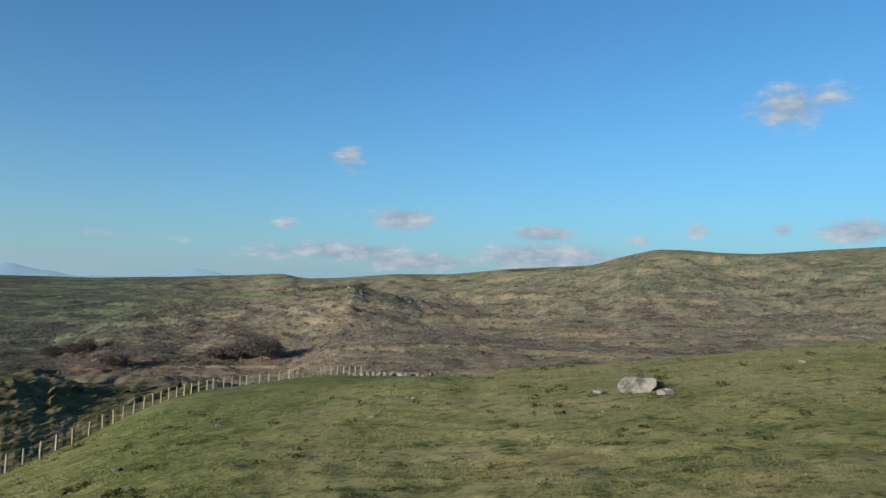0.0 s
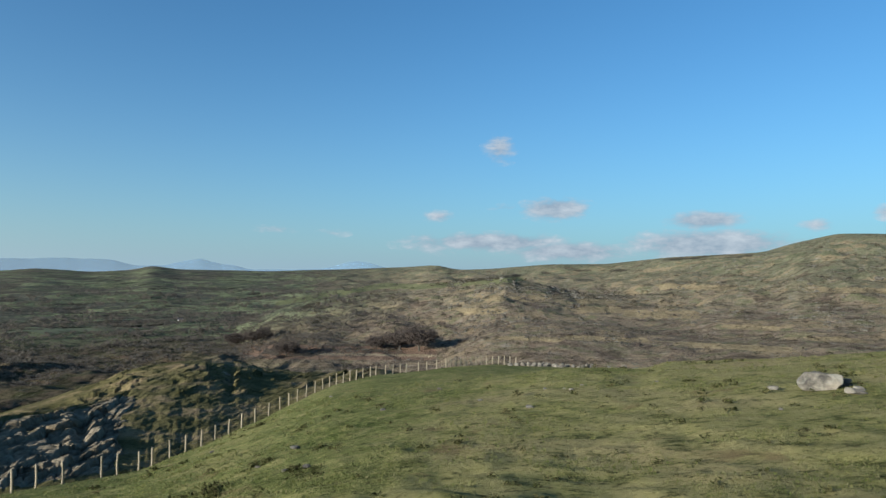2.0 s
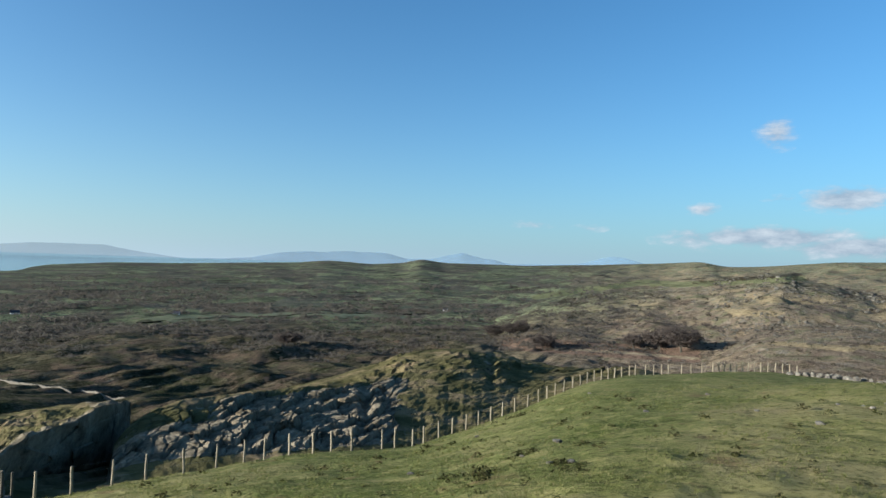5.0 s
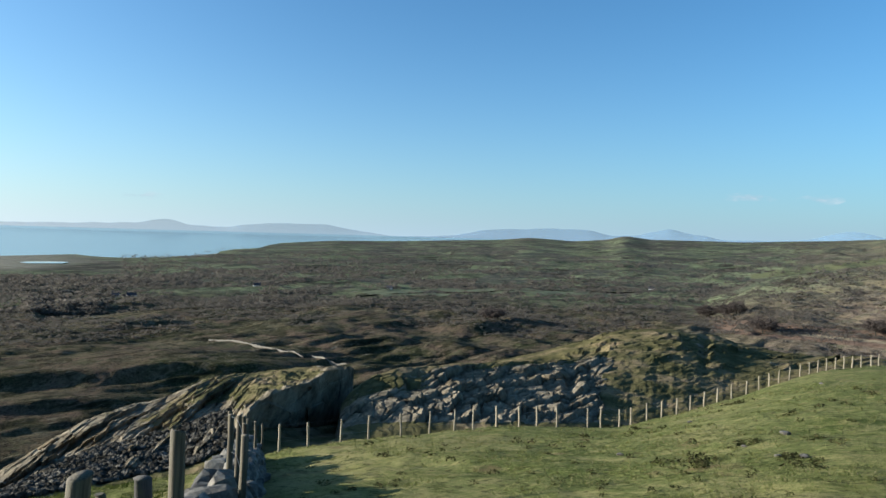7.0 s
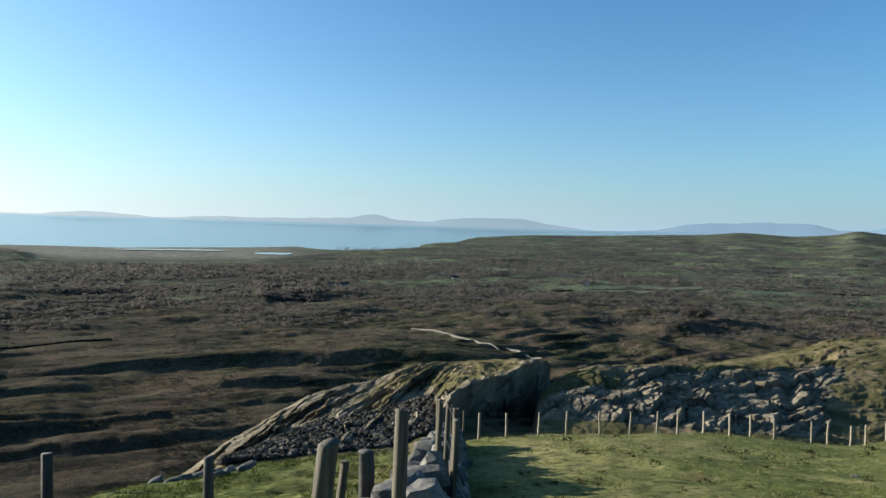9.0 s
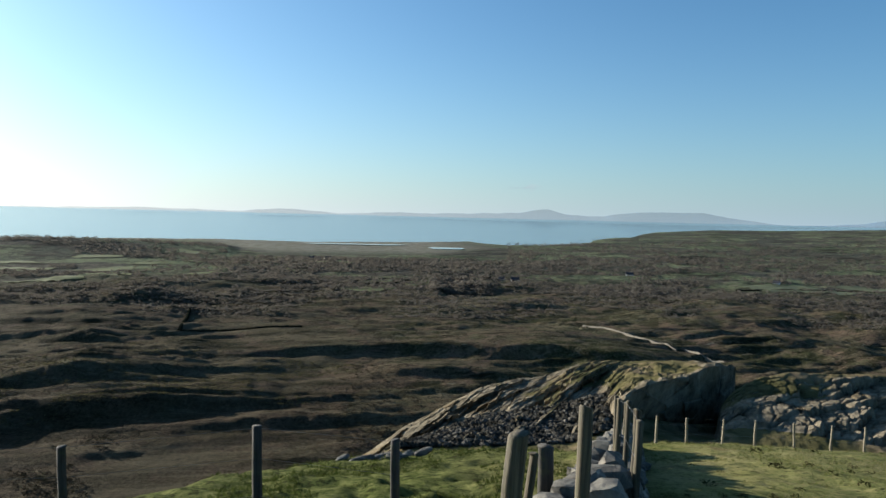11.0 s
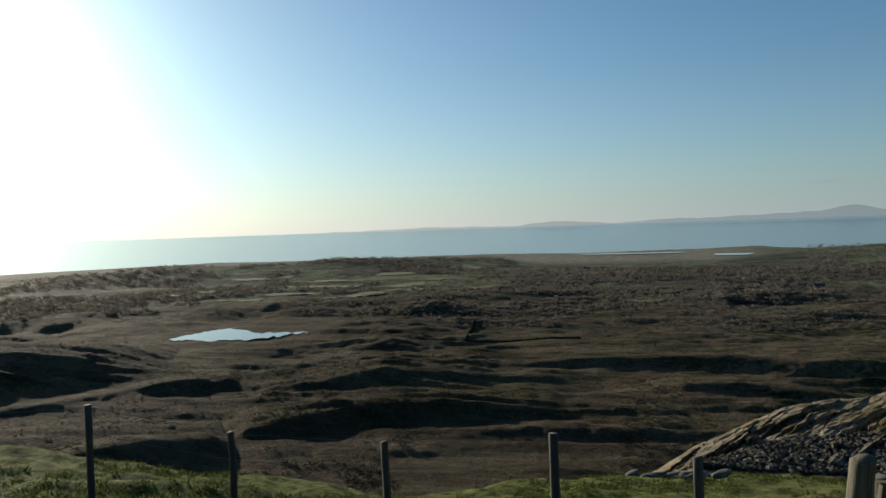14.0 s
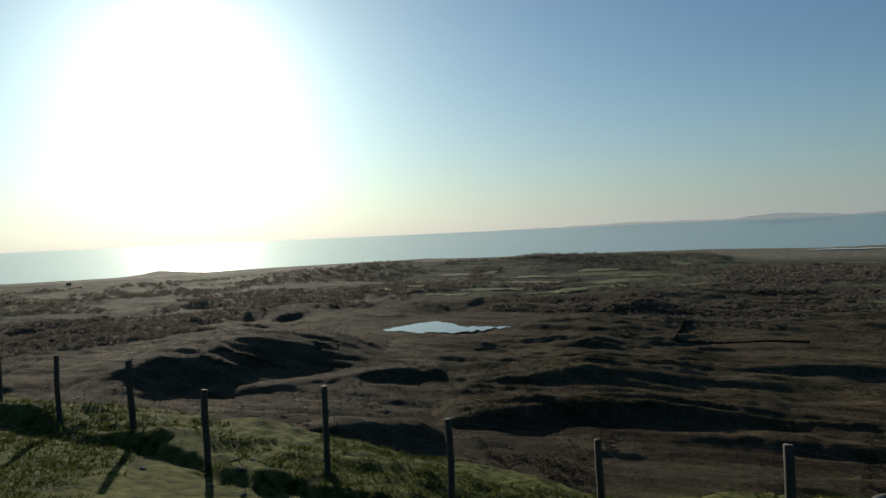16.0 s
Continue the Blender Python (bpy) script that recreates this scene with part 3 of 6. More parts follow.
    moor = crest(az, r, moor, 470 + 30 * w1, prof(az, -60, -10, 66, -10, 74, -8.9, 82, -8.6, 90, -8.9, 96, -8.6, 104, -8.5, 110, -9, 114, -10, 300, -10) + 0.5 * w1 + 0.2 * hum, 6, 50)
    moor = crest(az, r, moor, 420 + 20 * w1, prof(az, -60, -12, 122, -12, 126, -9.3, 129, -8.4, 132, -7.8, 137, -7.5, 144, -7.8, 150, -9.5, 156, -12, 300, -12) + 0.6 * w1 + 0.2 * hum, 36, 60)
    moor = crest(az, r, moor, 345 + 10 * w1, prof(az, -60, -14, 118, -14, 122, -11.0, 126, -10.9, 130, -11.3, 141, -11.5, 150, -12, 156, -14, 300, -14) + 0.2 * w1, 7, 20)
    moor = crest(az, r, moor, 236 + 6 * w1, prof(az, -60, -18, 120, -18, 123, -16, 124, -15.4, 131, -14.8, 135, -15.5, 140, -18, 300, -18) + 0.5 * w1 + 0.3 * hum, 12, 20)
    moor = crest(az, r, moor, 640 + 40 * w1, prof(az, -60, -9, 58, -8, 64, -6.2, 72, -6.2, 78, -6.6, 84, -7.0, 95, -6.6, 102, -6.8, 108, -9, 300, -9) + 0.5 * w1, 14, 80)
    moor = crest(az, r, moor, 1330, prof(az, -60, -4, 94, -4, 99, -2.75, 108, -2.25, 113, -2.1, 117, -2.4, 122, -2.4, 127, -2.2, 133, -2.6, 140, -3.2, 300, -4), 160, 160)
    z = np.where(r < rb, near, np.maximum(drop, moor))
    # the fence on the brow stands on a low turf bank
    bank = prof(az, -60, 9, 112, 8, 123, 8.9, 132.4, 9.6, 141, 10.8, 146.3, 13.1, 151, 14.5, 154.6, 16.4, 161, 21, 300, 21) + 0.5 * fbm(az / 2.2, az * 0, 3, 47)
    ledge = smooth(119, 127, az) * (1 - smooth(165, 175, az))
    z = z - 0.24 * ledge * smooth(4.5, 7.5, r) * (1 - smooth(bank - 0.55, bank - 0.1, r))
    # hummocks and the grassy knoll
    n = np.clip(1.45 - r / (rb * 1.3), 0, 1) * (1 - 0.75 * ledge * (r < bank - 0.3))
    z = z + 0.6 * np.exp(-((az - 1) / 7) ** 2 - ((r - 36) / 10) ** 2)
    z = z + n * (fbm(x / 5.5, y / 5.5, 3, 41) * 0.16 + fbm(x / 3.2, y / 3.2, 4, 44) * 0.34 * lushness(az) + fbm(x / 1.2, y / 1.2, 3, 42) * (0.085 + 0.16 * lushness(az)) + fbm(x / 0.45, y / 0.45, 2, 43) * (0.05 + 0.07 * lushness(az))) * np.clip((r - 0.5) / 4, 0, 1)
    return z


def spot(az, r):
    return CX - r * math.sin(radians(az)), CY + r * math.cos(radians(az))


def on_land(az, r):
    return Vector((*spot(az, r), float(land(np.array([az]), np.array([r]))[0])))


def mesh_object(name, verts, faces, mat, parent=None, flat=False):
    me = bpy.data.meshes.new(name)
    me.from_pydata([tuple(v) for v in verts], [], faces)
    me.materials.append(mat)
    if not flat:
        me.polygons.foreach_set("use_smooth", [True] * len(me.polygons))
    me.update()
    ob = new(name, me)
    ob.parent = parent
    return ob


def grid_faces(rows, cols, wrap=False):
    i, j = np.meshgrid(np.arange(rows - 1), np.arange(cols if wrap else cols - 1), indexing='ij')
    k = (j + 1) % cols
    return np.stack([i * cols + j, i * cols + k, (i + 1) * cols + k, (i + 1) * cols + j], -1).reshape(-1, 4)


def band(w, seen, line, half):
    """A strip of growth along a line of azimuth and angle pairs."""
    a, e = np.array(line[0::2], float), np.array(line[1::2], float)
    inside = smooth(a[0] - 0.7, a[0] + 0.7, w) * (1 - smooth(a[-1] - 0.7, a[-1] + 0.7, w))
    return inside * (1 - smooth(0.6 * half, 1.4 * half, np.abs(seen - np.interp(w, a, e))))


# banks of straw-coloured bent grass on the hillside: two azimuths, two angles
STRAW_BANKS = ((-10.5, -4.5, -0.62, -0.25), (7.5, 11.5, -3.0, -2.6), (-24, -20, -2.1, -1.8), (-1.5, 2, -1.9, -1.6), (-30, -26, -3.0, -2.7), (-4, 2.5, -4.95, -4.6), (-14.5, -6, -5.15, -4.8),
               (-8, -2, -2.9, -2.4), (-2, 1.5, -2.65, -2.2), (-13.5, -9.5, -3.6, -3.3), (2.5, 8, -5.1, -4.8), (-19, -15, -4.2, -3.9), (4, 9.5, -1.9, -1.5), (-22, -16, -0.6, -0.3))


def build_ground():
    az = np.concatenate([np.arange(-38, 160, 0.25), np.arange(160, 322, 3.0)])
    r = np.concatenate([[0.01, 0.6], np.geomspace(1.2, 3, 20, False), np.geomspace(3, 90, 260, False), np.geomspace(90, 150, 20, False), np.geomspace(150, 600, 210, False), np.geomspace(600, 4200, 180)])
    azg, rg = np.meshgrid(az, r)
    wrapped = np.where(azg > 300, azg - 360, azg)
    z = land(wrapped, rg)
    x, y = CX - rg * np.sin(np.radians(azg)), CY + rg * np.cos(np.radians(azg))
    verts = np.stack([x, y, z], -1).reshape(-1, 3)
    ob = mesh_object("ground", verts, grid_faces(len(r), len(az), True)[:, ::-1].tolist(), GROUND)
    w, q = wrapped.ravel(), rg.ravel()
    pasture = 1 - smooth(1.02, 1.18, q / edge_r(w) + 0.2 * fbm(verts[:, 0] / 6, verts[:, 1] / 6, 3, 51))
    fields = smooth(620, 900, q) * smooth(13, 27, w) * (1 - smooth(165, 185, w))
    bracken = (1 - smooth(16, 34, w + 8 * fbm(verts[:, 0] / 300, verts[:, 1] / 300, 3, 52)))
    lush = lushness(w)
    colour = np.stack([pasture, fields, bracken, lush], -1).astype(np.float32)
    layer = ob.data.color_attributes.new("zone", 'FLOAT_COLOR', 'POINT')
    layer.data.foreach_set("color", colour.ravel())
    shore = smooth(-150, 150, q - prof(w, -60, 1650, 76, 1650, 82, 1230, 96, 1230, 101, 1650, 300, 1650) + 250 * fbm(verts[:, 0] / 400, verts[:, 1] / 400, 3, 53)) * smooth(74, 84, w) * (1 - smooth(165, 185, w))
    field = smooth(2.0, 6.5, -verts[:, 0] + 1.5 * fbm(verts[:, 0] / 6, verts[:, 1] / 6, 3, 54)) * (1 - smooth(46, 60, w)) * smooth(6, 12, q)          # the darker, greener hollow along the fence
    # mask by azimuth: red-brown heath plus painted backlit darkness, stronger close by
    backlit_heath = smooth(74, 96, w + 6 * fbm(verts[:, 0] / 60, verts[:, 1] / 60, 3, 55)) * (1 - smooth(170, 190, w)) * (1 + 0.6 * (1 - smooth(240, 330, q)))
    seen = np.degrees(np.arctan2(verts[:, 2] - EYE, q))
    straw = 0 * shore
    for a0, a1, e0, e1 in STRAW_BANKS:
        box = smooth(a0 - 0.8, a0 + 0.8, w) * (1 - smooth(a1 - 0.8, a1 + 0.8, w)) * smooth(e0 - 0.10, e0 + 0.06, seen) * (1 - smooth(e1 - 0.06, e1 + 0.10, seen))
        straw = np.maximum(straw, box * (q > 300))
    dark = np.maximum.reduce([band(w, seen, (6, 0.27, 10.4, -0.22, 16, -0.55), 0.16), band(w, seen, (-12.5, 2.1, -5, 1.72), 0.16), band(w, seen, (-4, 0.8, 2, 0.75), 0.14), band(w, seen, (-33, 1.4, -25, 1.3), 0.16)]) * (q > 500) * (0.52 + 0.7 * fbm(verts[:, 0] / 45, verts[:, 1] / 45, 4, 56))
    green = band(w, seen, (6, 0.0, 15, -0.85, 17.5, -0.75, 26.5, -2.35), 0.22) * (q > 500)
    bog = np.maximum(band(w, seen, (13.2, -6.35, 20, -6.35, 29, -6.2), 0.55), 0) * (q > 330)
    strip = band(w, seen, (13, -6.55, 23, -6.45), 0.10) * (q > 330)
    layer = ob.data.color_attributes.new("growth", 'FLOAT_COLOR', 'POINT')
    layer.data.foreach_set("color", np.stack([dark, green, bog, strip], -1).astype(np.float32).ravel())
    extra = np.stack([shore, field, backlit_heath, straw], -1).astype(np.float32)
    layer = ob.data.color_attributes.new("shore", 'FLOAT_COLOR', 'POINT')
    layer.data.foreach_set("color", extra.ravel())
    tagged(ob, "grassy hilltop falling to a brown winter moor with fields", "ground", kind="structure")
    return ob


def build_sea():
    az = np.arange(0, 360, 0.5)
    r = np.array([1500, 1700, 2500, 3500, 4200, 4700, 4950.0])
    azg, rg = np.meshgrid(az, r)
    z = np.interp(rg, [1500, 1700, 4950], [-75, -72, 2.3])
    v = np.stack([CX - rg * np.sin(np.radians(azg)), CY + rg * np.cos(np.radians(azg)), z], -1).reshape(-1, 3)
    ob = mesh_object("water", v, grid_faces(len(r), len(az), True)[:, ::-1].tolist(), SEA)
    tagged(ob, "calm blue-grey sea below a hazy horizon", "sea", kind="structure")


def build_mountains():
    """Two ranges: a nearer one inland, and one across the bay, hazed paler."""
    for lo, hi, R, mat, label in ((10, 56.5, 4500, FAR_BLUE, "far mountains inland, hazed blue"), (52, 124, 4600, FAR_PALE, "far mountains across the bay, hazed pale")):
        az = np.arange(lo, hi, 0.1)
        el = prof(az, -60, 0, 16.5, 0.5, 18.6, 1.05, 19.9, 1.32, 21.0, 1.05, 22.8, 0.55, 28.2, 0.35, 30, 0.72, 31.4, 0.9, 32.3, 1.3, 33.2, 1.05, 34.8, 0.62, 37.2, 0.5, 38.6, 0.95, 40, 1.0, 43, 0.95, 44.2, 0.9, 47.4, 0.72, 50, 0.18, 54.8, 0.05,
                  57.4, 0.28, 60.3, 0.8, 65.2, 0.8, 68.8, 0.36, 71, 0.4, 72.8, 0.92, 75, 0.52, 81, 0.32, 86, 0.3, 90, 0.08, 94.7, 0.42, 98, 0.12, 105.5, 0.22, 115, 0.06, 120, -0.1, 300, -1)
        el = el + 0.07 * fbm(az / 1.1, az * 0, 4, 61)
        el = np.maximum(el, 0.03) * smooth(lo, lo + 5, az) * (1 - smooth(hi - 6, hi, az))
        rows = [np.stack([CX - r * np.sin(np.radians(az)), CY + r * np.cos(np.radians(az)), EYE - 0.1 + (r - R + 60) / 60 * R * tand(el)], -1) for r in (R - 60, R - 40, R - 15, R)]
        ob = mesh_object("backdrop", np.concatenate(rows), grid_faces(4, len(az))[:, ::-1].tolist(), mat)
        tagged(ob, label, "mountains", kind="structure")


build_ground()
build_sea()
build_mountains()


# ---- helpers for things ----
def part(name, bm, mat, parent=None, label="", flat=False):
    me = bpy.data.meshes.new(name)
    bm.to_mesh(me)
    bm.free()
    me.materials.append(mat)
    if not flat:
        me.polygons.foreach_set("use_smooth", [True] * len(me.polygons))
    ob = new(name, me)
    ob.parent = parent
    if label:
        ob["label"] = label
    return ob


def cell_noise(x, y, seed):
    """The nearest of scattered points: a random number for its cell, and how far the border is."""
    i, j = np.floor(x), np.floor(y)
    d1, d2, value = np.full(x.shape, 9.0), np.full(x.shape, 9.0), np.zeros(x.shape)
    for a in (-1, 0, 1):
        for b in (-1, 0, 1):
            u, v = i + a, j + b
            px, py = u + hash2(u, v, seed), v + hash2(u, v, seed + 7)
            d = np.hypot(px - x, py - y)
            nearer = d < d1
            d2 = np.where(nearer, d1, np.minimum(d2, d))
            value = np.where(nearer, hash2(u, v, seed + 13), value)
            d1 = np.where(nearer, d, d1)
    return value, d2 - d1


def slope(az):
    """How steeply the near pasture falls, as a fraction."""
    return -(EYE + edge_r(az) * tand(edge_el(az))) / edge_r(az)


def turf(az, el):
    """The place on the near pasture that the eye sees at this azimuth and angle."""
    a = np.array([float(az)])
    return float(EYE / (tand(-el) - slope(a)[0]))


def valley(el):
    """How far off the flat valley floor lies under this angle."""
    return 70.0 / math.tan(radians(-el))


ICO_BM = bmesh.new()
bmesh.ops.create_icosphere(ICO_BM, subdivisions=1, radius=1)
ICO_V = np.array([v.co[:] for v in ICO_BM.verts])
ICO_F = np.array([[v.index for v in f.verts] for f in ICO_BM.faces])
ICO_BM.free()
ICO2_BM = bmesh.new()
bmesh.ops.create_icosphere(ICO2_BM, subdivisions=2, radius=1)
ICO2_V = np.array([v.co[:] for v in ICO2_BM.verts])
ICO2_F = np.array([[v.index for v in f.verts] for f in ICO2_BM.faces])
ICO2_BM.free()


def clumps(name, centres, sizes, mat, seed, jag=0.35, flat=False, parent=None):
    """Many uneven lumps in one mesh; sizes are half extents (n, 3)."""
    rng = np.random.default_rng(seed)
    n = len(centres)
    turn = rng.uniform(0, 6.283, n)
    shape = ICO_V[None] * (1 + rng.uniform(-jag, jag, (n, len(ICO_V), 1)))
    shape = shape * sizes[:, None, :]
    c, s = np.cos(turn)[:, None], np.sin(turn)[:, None]
    v = np.stack([shape[..., 0] * c - shape[..., 1] * s, shape[..., 0] * s + shape[..., 1] * c, shape[..., 2]], -1) + centres[:, None, :]
    f = ICO_F[None] + (np.arange(n) * len(ICO_V))[:, None, None]
    return mesh_object(name, v.reshape(-1, 3), f.reshape(-1, 3).tolist(), mat, parent, flat)


def fuzz(name, centres, sizes, mat, seed, leaves=30, parent=None):
    """Bare thorny growth: loose sprays of twigs in one mesh."""
    rng = np.random.default_rng(seed)
    n = len(centres)
    v = rng.normal(size=(n, leaves, 3))
    v /= np.linalg.norm(v, axis=2)[..., None]
    v = v * rng.uniform(0.3, 1.0, (n, leaves, 1)) ** 0.6
    v[..., 2] = np.abs(v[..., 2]) * 1.15 - 0.15
    mid = v * sizes[:, None, :] + centres[:, None, :]
    span = 0.26 * sizes.mean(1)[:, None, None, None]
    tri = mid[:, :, None, :] + rng.normal(size=(n, leaves, 3, 3)) * span * np.array([1.0, 1.0, 0.6])
    tri = tri.reshape(-1, 3)
    return mesh_object(name, tri, np.arange(len(tri)).reshape(-1, 3).tolist(), mat, parent, True)


def rock_mesh(name, sx, sy, sz, seed, cuts=9, box=0.62):
    """An angular stone: a lump with flat cleavage faces."""
    rng = np.random.default_rng(seed)
    v = np.sign(ICO2_V) * np.abs(ICO2_V) ** box
    for _ in range(cuts):
        n = rng.normal(size=3)
        n /= np.linalg.norm(n)
        d = rng.uniform(0.62, 0.95)
        over = np.maximum(v @ n - d, 0)
        v = v - over[:, None] * n
    v = v + rng.normal(scale=0.02, size=v.shape)
    if box < 0.5:
        v[:, 2] = np.where(v[:, 2] > 0, v[:, 2] * 0.9 + 0.12 * v[:, 0], v[:, 2])
        v[:, 0] = np.where((v[:, 0] > 0) & (v[:, 2] < 0.3), v[:, 0] * 0.72, v[:, 0])
    v = v * (sx, sy, sz)
    me = bpy.data.meshes.new(name)
    me.from_pydata(v.tolist(), [], ICO2_F.tolist())
    return me


def leafy_material(name, *colours, thin=0.0, dark=0.8):
    m, t, b = material(name)
    g = t.nodes.new("ShaderNodeNewGeometry")
    stops = [(i / max(1, len(colours) - 1), c) for i, c in enumerate(colours)]
    col = ramp(t, g.outputs["Random Per Island"], *stops)
    col = mix(t, ramp(t, noise_tex(t, 1.2, 5, 0.7, g.outputs["Position"]), (0.38, dark), (0.55, 0.0)), col, (0.014, 0.014, 0.010))
    t.links.new(col, b.inputs["Base Color"])
    b.inputs["Roughness"].default_value = 1.0
    b.inputs["Specular IOR Level"].default_value = 0.0
    if thin:
        glow = t.nodes.new("ShaderNodeBsdfTranslucent")
        t.links.new(col, glow.inputs[0])
        both = t.nodes.new("ShaderNodeMixShader")
        both.inputs[0].default_value = thin
        t.links.new(b.outputs[0], both.inputs[1])
        t.links.new(glow.outputs[0], both.inputs[2])
        t.links.new(both.outputs[0], t.nodes["Material Output"].inputs["Surface"])
    else:
        bump(t, b, noise_tex(t, 2.0, 5, 0.7, g.outputs["Position"]), 1.0, 0.8)
    return m


def grass_material(name, *colours):
    """Thin blades that let the low sun shine through."""
    m, t, b = material(name)
    g = t.nodes.new("ShaderNodeNewGeometry")
    col = ramp(t, g.outputs["Random Per Island"], *[(i / (len(colours) - 1), c) for i, c in enumerate(colours)])
    t.links.new(col, b.inputs["Base Color"])
    b.inputs["Roughness"].default_value = 0.9
    b.inputs["Specular IOR Level"].default_value = 0.05
    thin = t.nodes.new("ShaderNodeBsdfTranslucent")
    t.links.new(col, thin.inputs[0])
    both = t.nodes.new("ShaderNodeMixShader")
    both.inputs[0].default_value = 0.5
    t.links.new(b.outputs[0], both.inputs[1])
    t.links.new(thin.outputs[0], both.inputs[2])
    t.links.new(both.outputs[0], t.nodes["Material Output"].inputs["Surface"])
    return m


SCREE = leafy_material("scree_stone", (0.060, 0.057, 0.048), (0.150, 0.140, 0.118), (0.070, 0.066, 0.055), (0.270, 0.250, 0.210))
WOODS = leafy_material("bare_winter_wood", (0.135, 0.118, 0.100), (0.165, 0.144, 0.124), (0.135, 0.130, 0.100), (0.180, 0.158, 0.136), thin=0.5, dark=0.15)
SCRUB = leafy_material("heather_scrub", (0.030, 0.034, 0.018), (0.066, 0.058, 0.034), (0.110, 0.078, 0.056), (0.045, 0.050, 0.024), thin=0.08, dark=0.4)
BRACKEN = leafy_material("bracken_and_gorse", (0.075, 0.060, 0.048), (0.050, 0.046, 0.030), (0.120, 0.090, 0.068), (0.055, 0.058, 0.032), thin=0.2, dark=0.4)
TWIGS = leafy_material("purple_brown_twigs", (0.125, 0.104, 0.092), (0.095, 0.080, 0.070), (0.155, 0.130, 0.114), thin=0.3, dark=0.3)
DEAD_BRACKEN = leafy_material("dead_bracken", (0.075, 0.046, 0.032), (0.120, 0.075, 0.052), (0.050, 0.036, 0.024), (0.150, 0.115, 0.080), thin=0.12, dark=0.2)
RIDGE_GROWTH = leafy_material("ridge_tussock", (0.070, 0.078, 0.030), (0.130, 0.120, 0.055), (0.050, 0.050, 0.022), (0.230, 0.200, 0.120), thin=0.4, dark=0.3)
RUSH = leafy_material("dark_rush", (0.034, 0.042, 0.014), (0.065, 0.068, 0.026), (0.100, 0.085, 0.040), thin=0.3, dark=0.3)
HEDGE = leafy_material("dark_hedge", (0.020, 0.022, 0.013), (0.034, 0.033, 0.020))
TUSSOCK = grass_material("straw_tussock", (0.150, 0.175, 0.045), (0.240, 0.225, 0.085), (0.130, 0.165, 0.038), (0.340, 0.300, 0.155))
GREEN_GRASS = grass_material("green_grass", (0.036, 0.058, 0.012), (0.085, 0.105, 0.024), (0.055, 0.080, 0.016), (0.140, 0.145, 0.045))


# ---- crags beyond the fence ----
def beds(x, y, seed, tilt, lean):
    """Broken rock whose blocks all rise one way and then drop: every cell a tilted plane, with cracks between."""
    i, j = np.floor(x), np.floor(y)
    d1, d2 = np.full(x.shape, 9.0), np.full(x.shape, 9.0)
    height, value = np.zeros(x.shape), np.zeros(x.shape)
    for a in (-1, 0, 1):
        for b in (-1, 0, 1):
            u, v = i + a, j + b
            px, py = u + hash2(u, v, seed), v + hash2(u, v, seed + 7)
            d = np.hypot(px - x, py - y)
            nearer = d < d1
            d2 = np.where(nearer, d1, np.minimum(d2, d))
            one = hash2(u, v, seed + 13)
            plane = one - 0.5 - lean * (x - px) + tilt * ((hash2(u, v, seed + 19) - 0.5) * (x - px) + (hash2(u, v, seed + 23) - 0.5) * (y - py)) * 2
            height, value = np.where(nearer, plane, height), np.where(nearer, one, value)
            d1 = np.where(nearer, d, d1)
    return height, d2 - d1, value


def crag_top(a):
    return prof(a, -60, -9, 14, -8.3, 17.5, -7.6, 20, -7.75, 22.4, -8.0, 26.2, -7.57, 29.3, -7.0, 31.5, -6.75, 33.5, -6.8, 35.5, -7.05, 37.4, -7.5, 39.1, -8.16, 41.8, -9.0, 44.5, -9.7, 46.4, -10.2,
                49, -10.6, 53.4, -11.4, 57.6, -11.2, 59, -10.98, 61, -10.9, 64.3, -11.05, 67, -11.3, 70.2, -11.75, 73.2, -12.9, 75.8, -13.5, 78.2, -14.2, 80.5, -15.4, 84, -17.3, 88, -19.3, 300, -20)


def crag_foot(a):
    return prof(a, -60, -8, 14, -8.1, 18, -8.3, 23.5, -9.3, 27.3, -11.1, 31.4, -13.0, 36, -14.4, 40, -14.85, 46, -15.15, 51.5, -15.2, 57, -15.5, 61, -16.2, 65.5, -16.3, 68, -16.6, 71, -17.8, 77, -18.4, 85, -18.9, 88, -19.4, 300, -20)


def slab_foot_r(a):
    return edge_r(a) + prof(a, -60, 22, 57.5, 22, 59.2, 14, 60.5, 11, 63, 9, 65.5, 7, 67.5, 4, 300, 4)


def slab_depth(a):
    return prof(a, -60, 3, 58, 3, 61, 10, 64, 14, 67, 19, 72, 19, 80, 16, 88, 12, 300, 12)


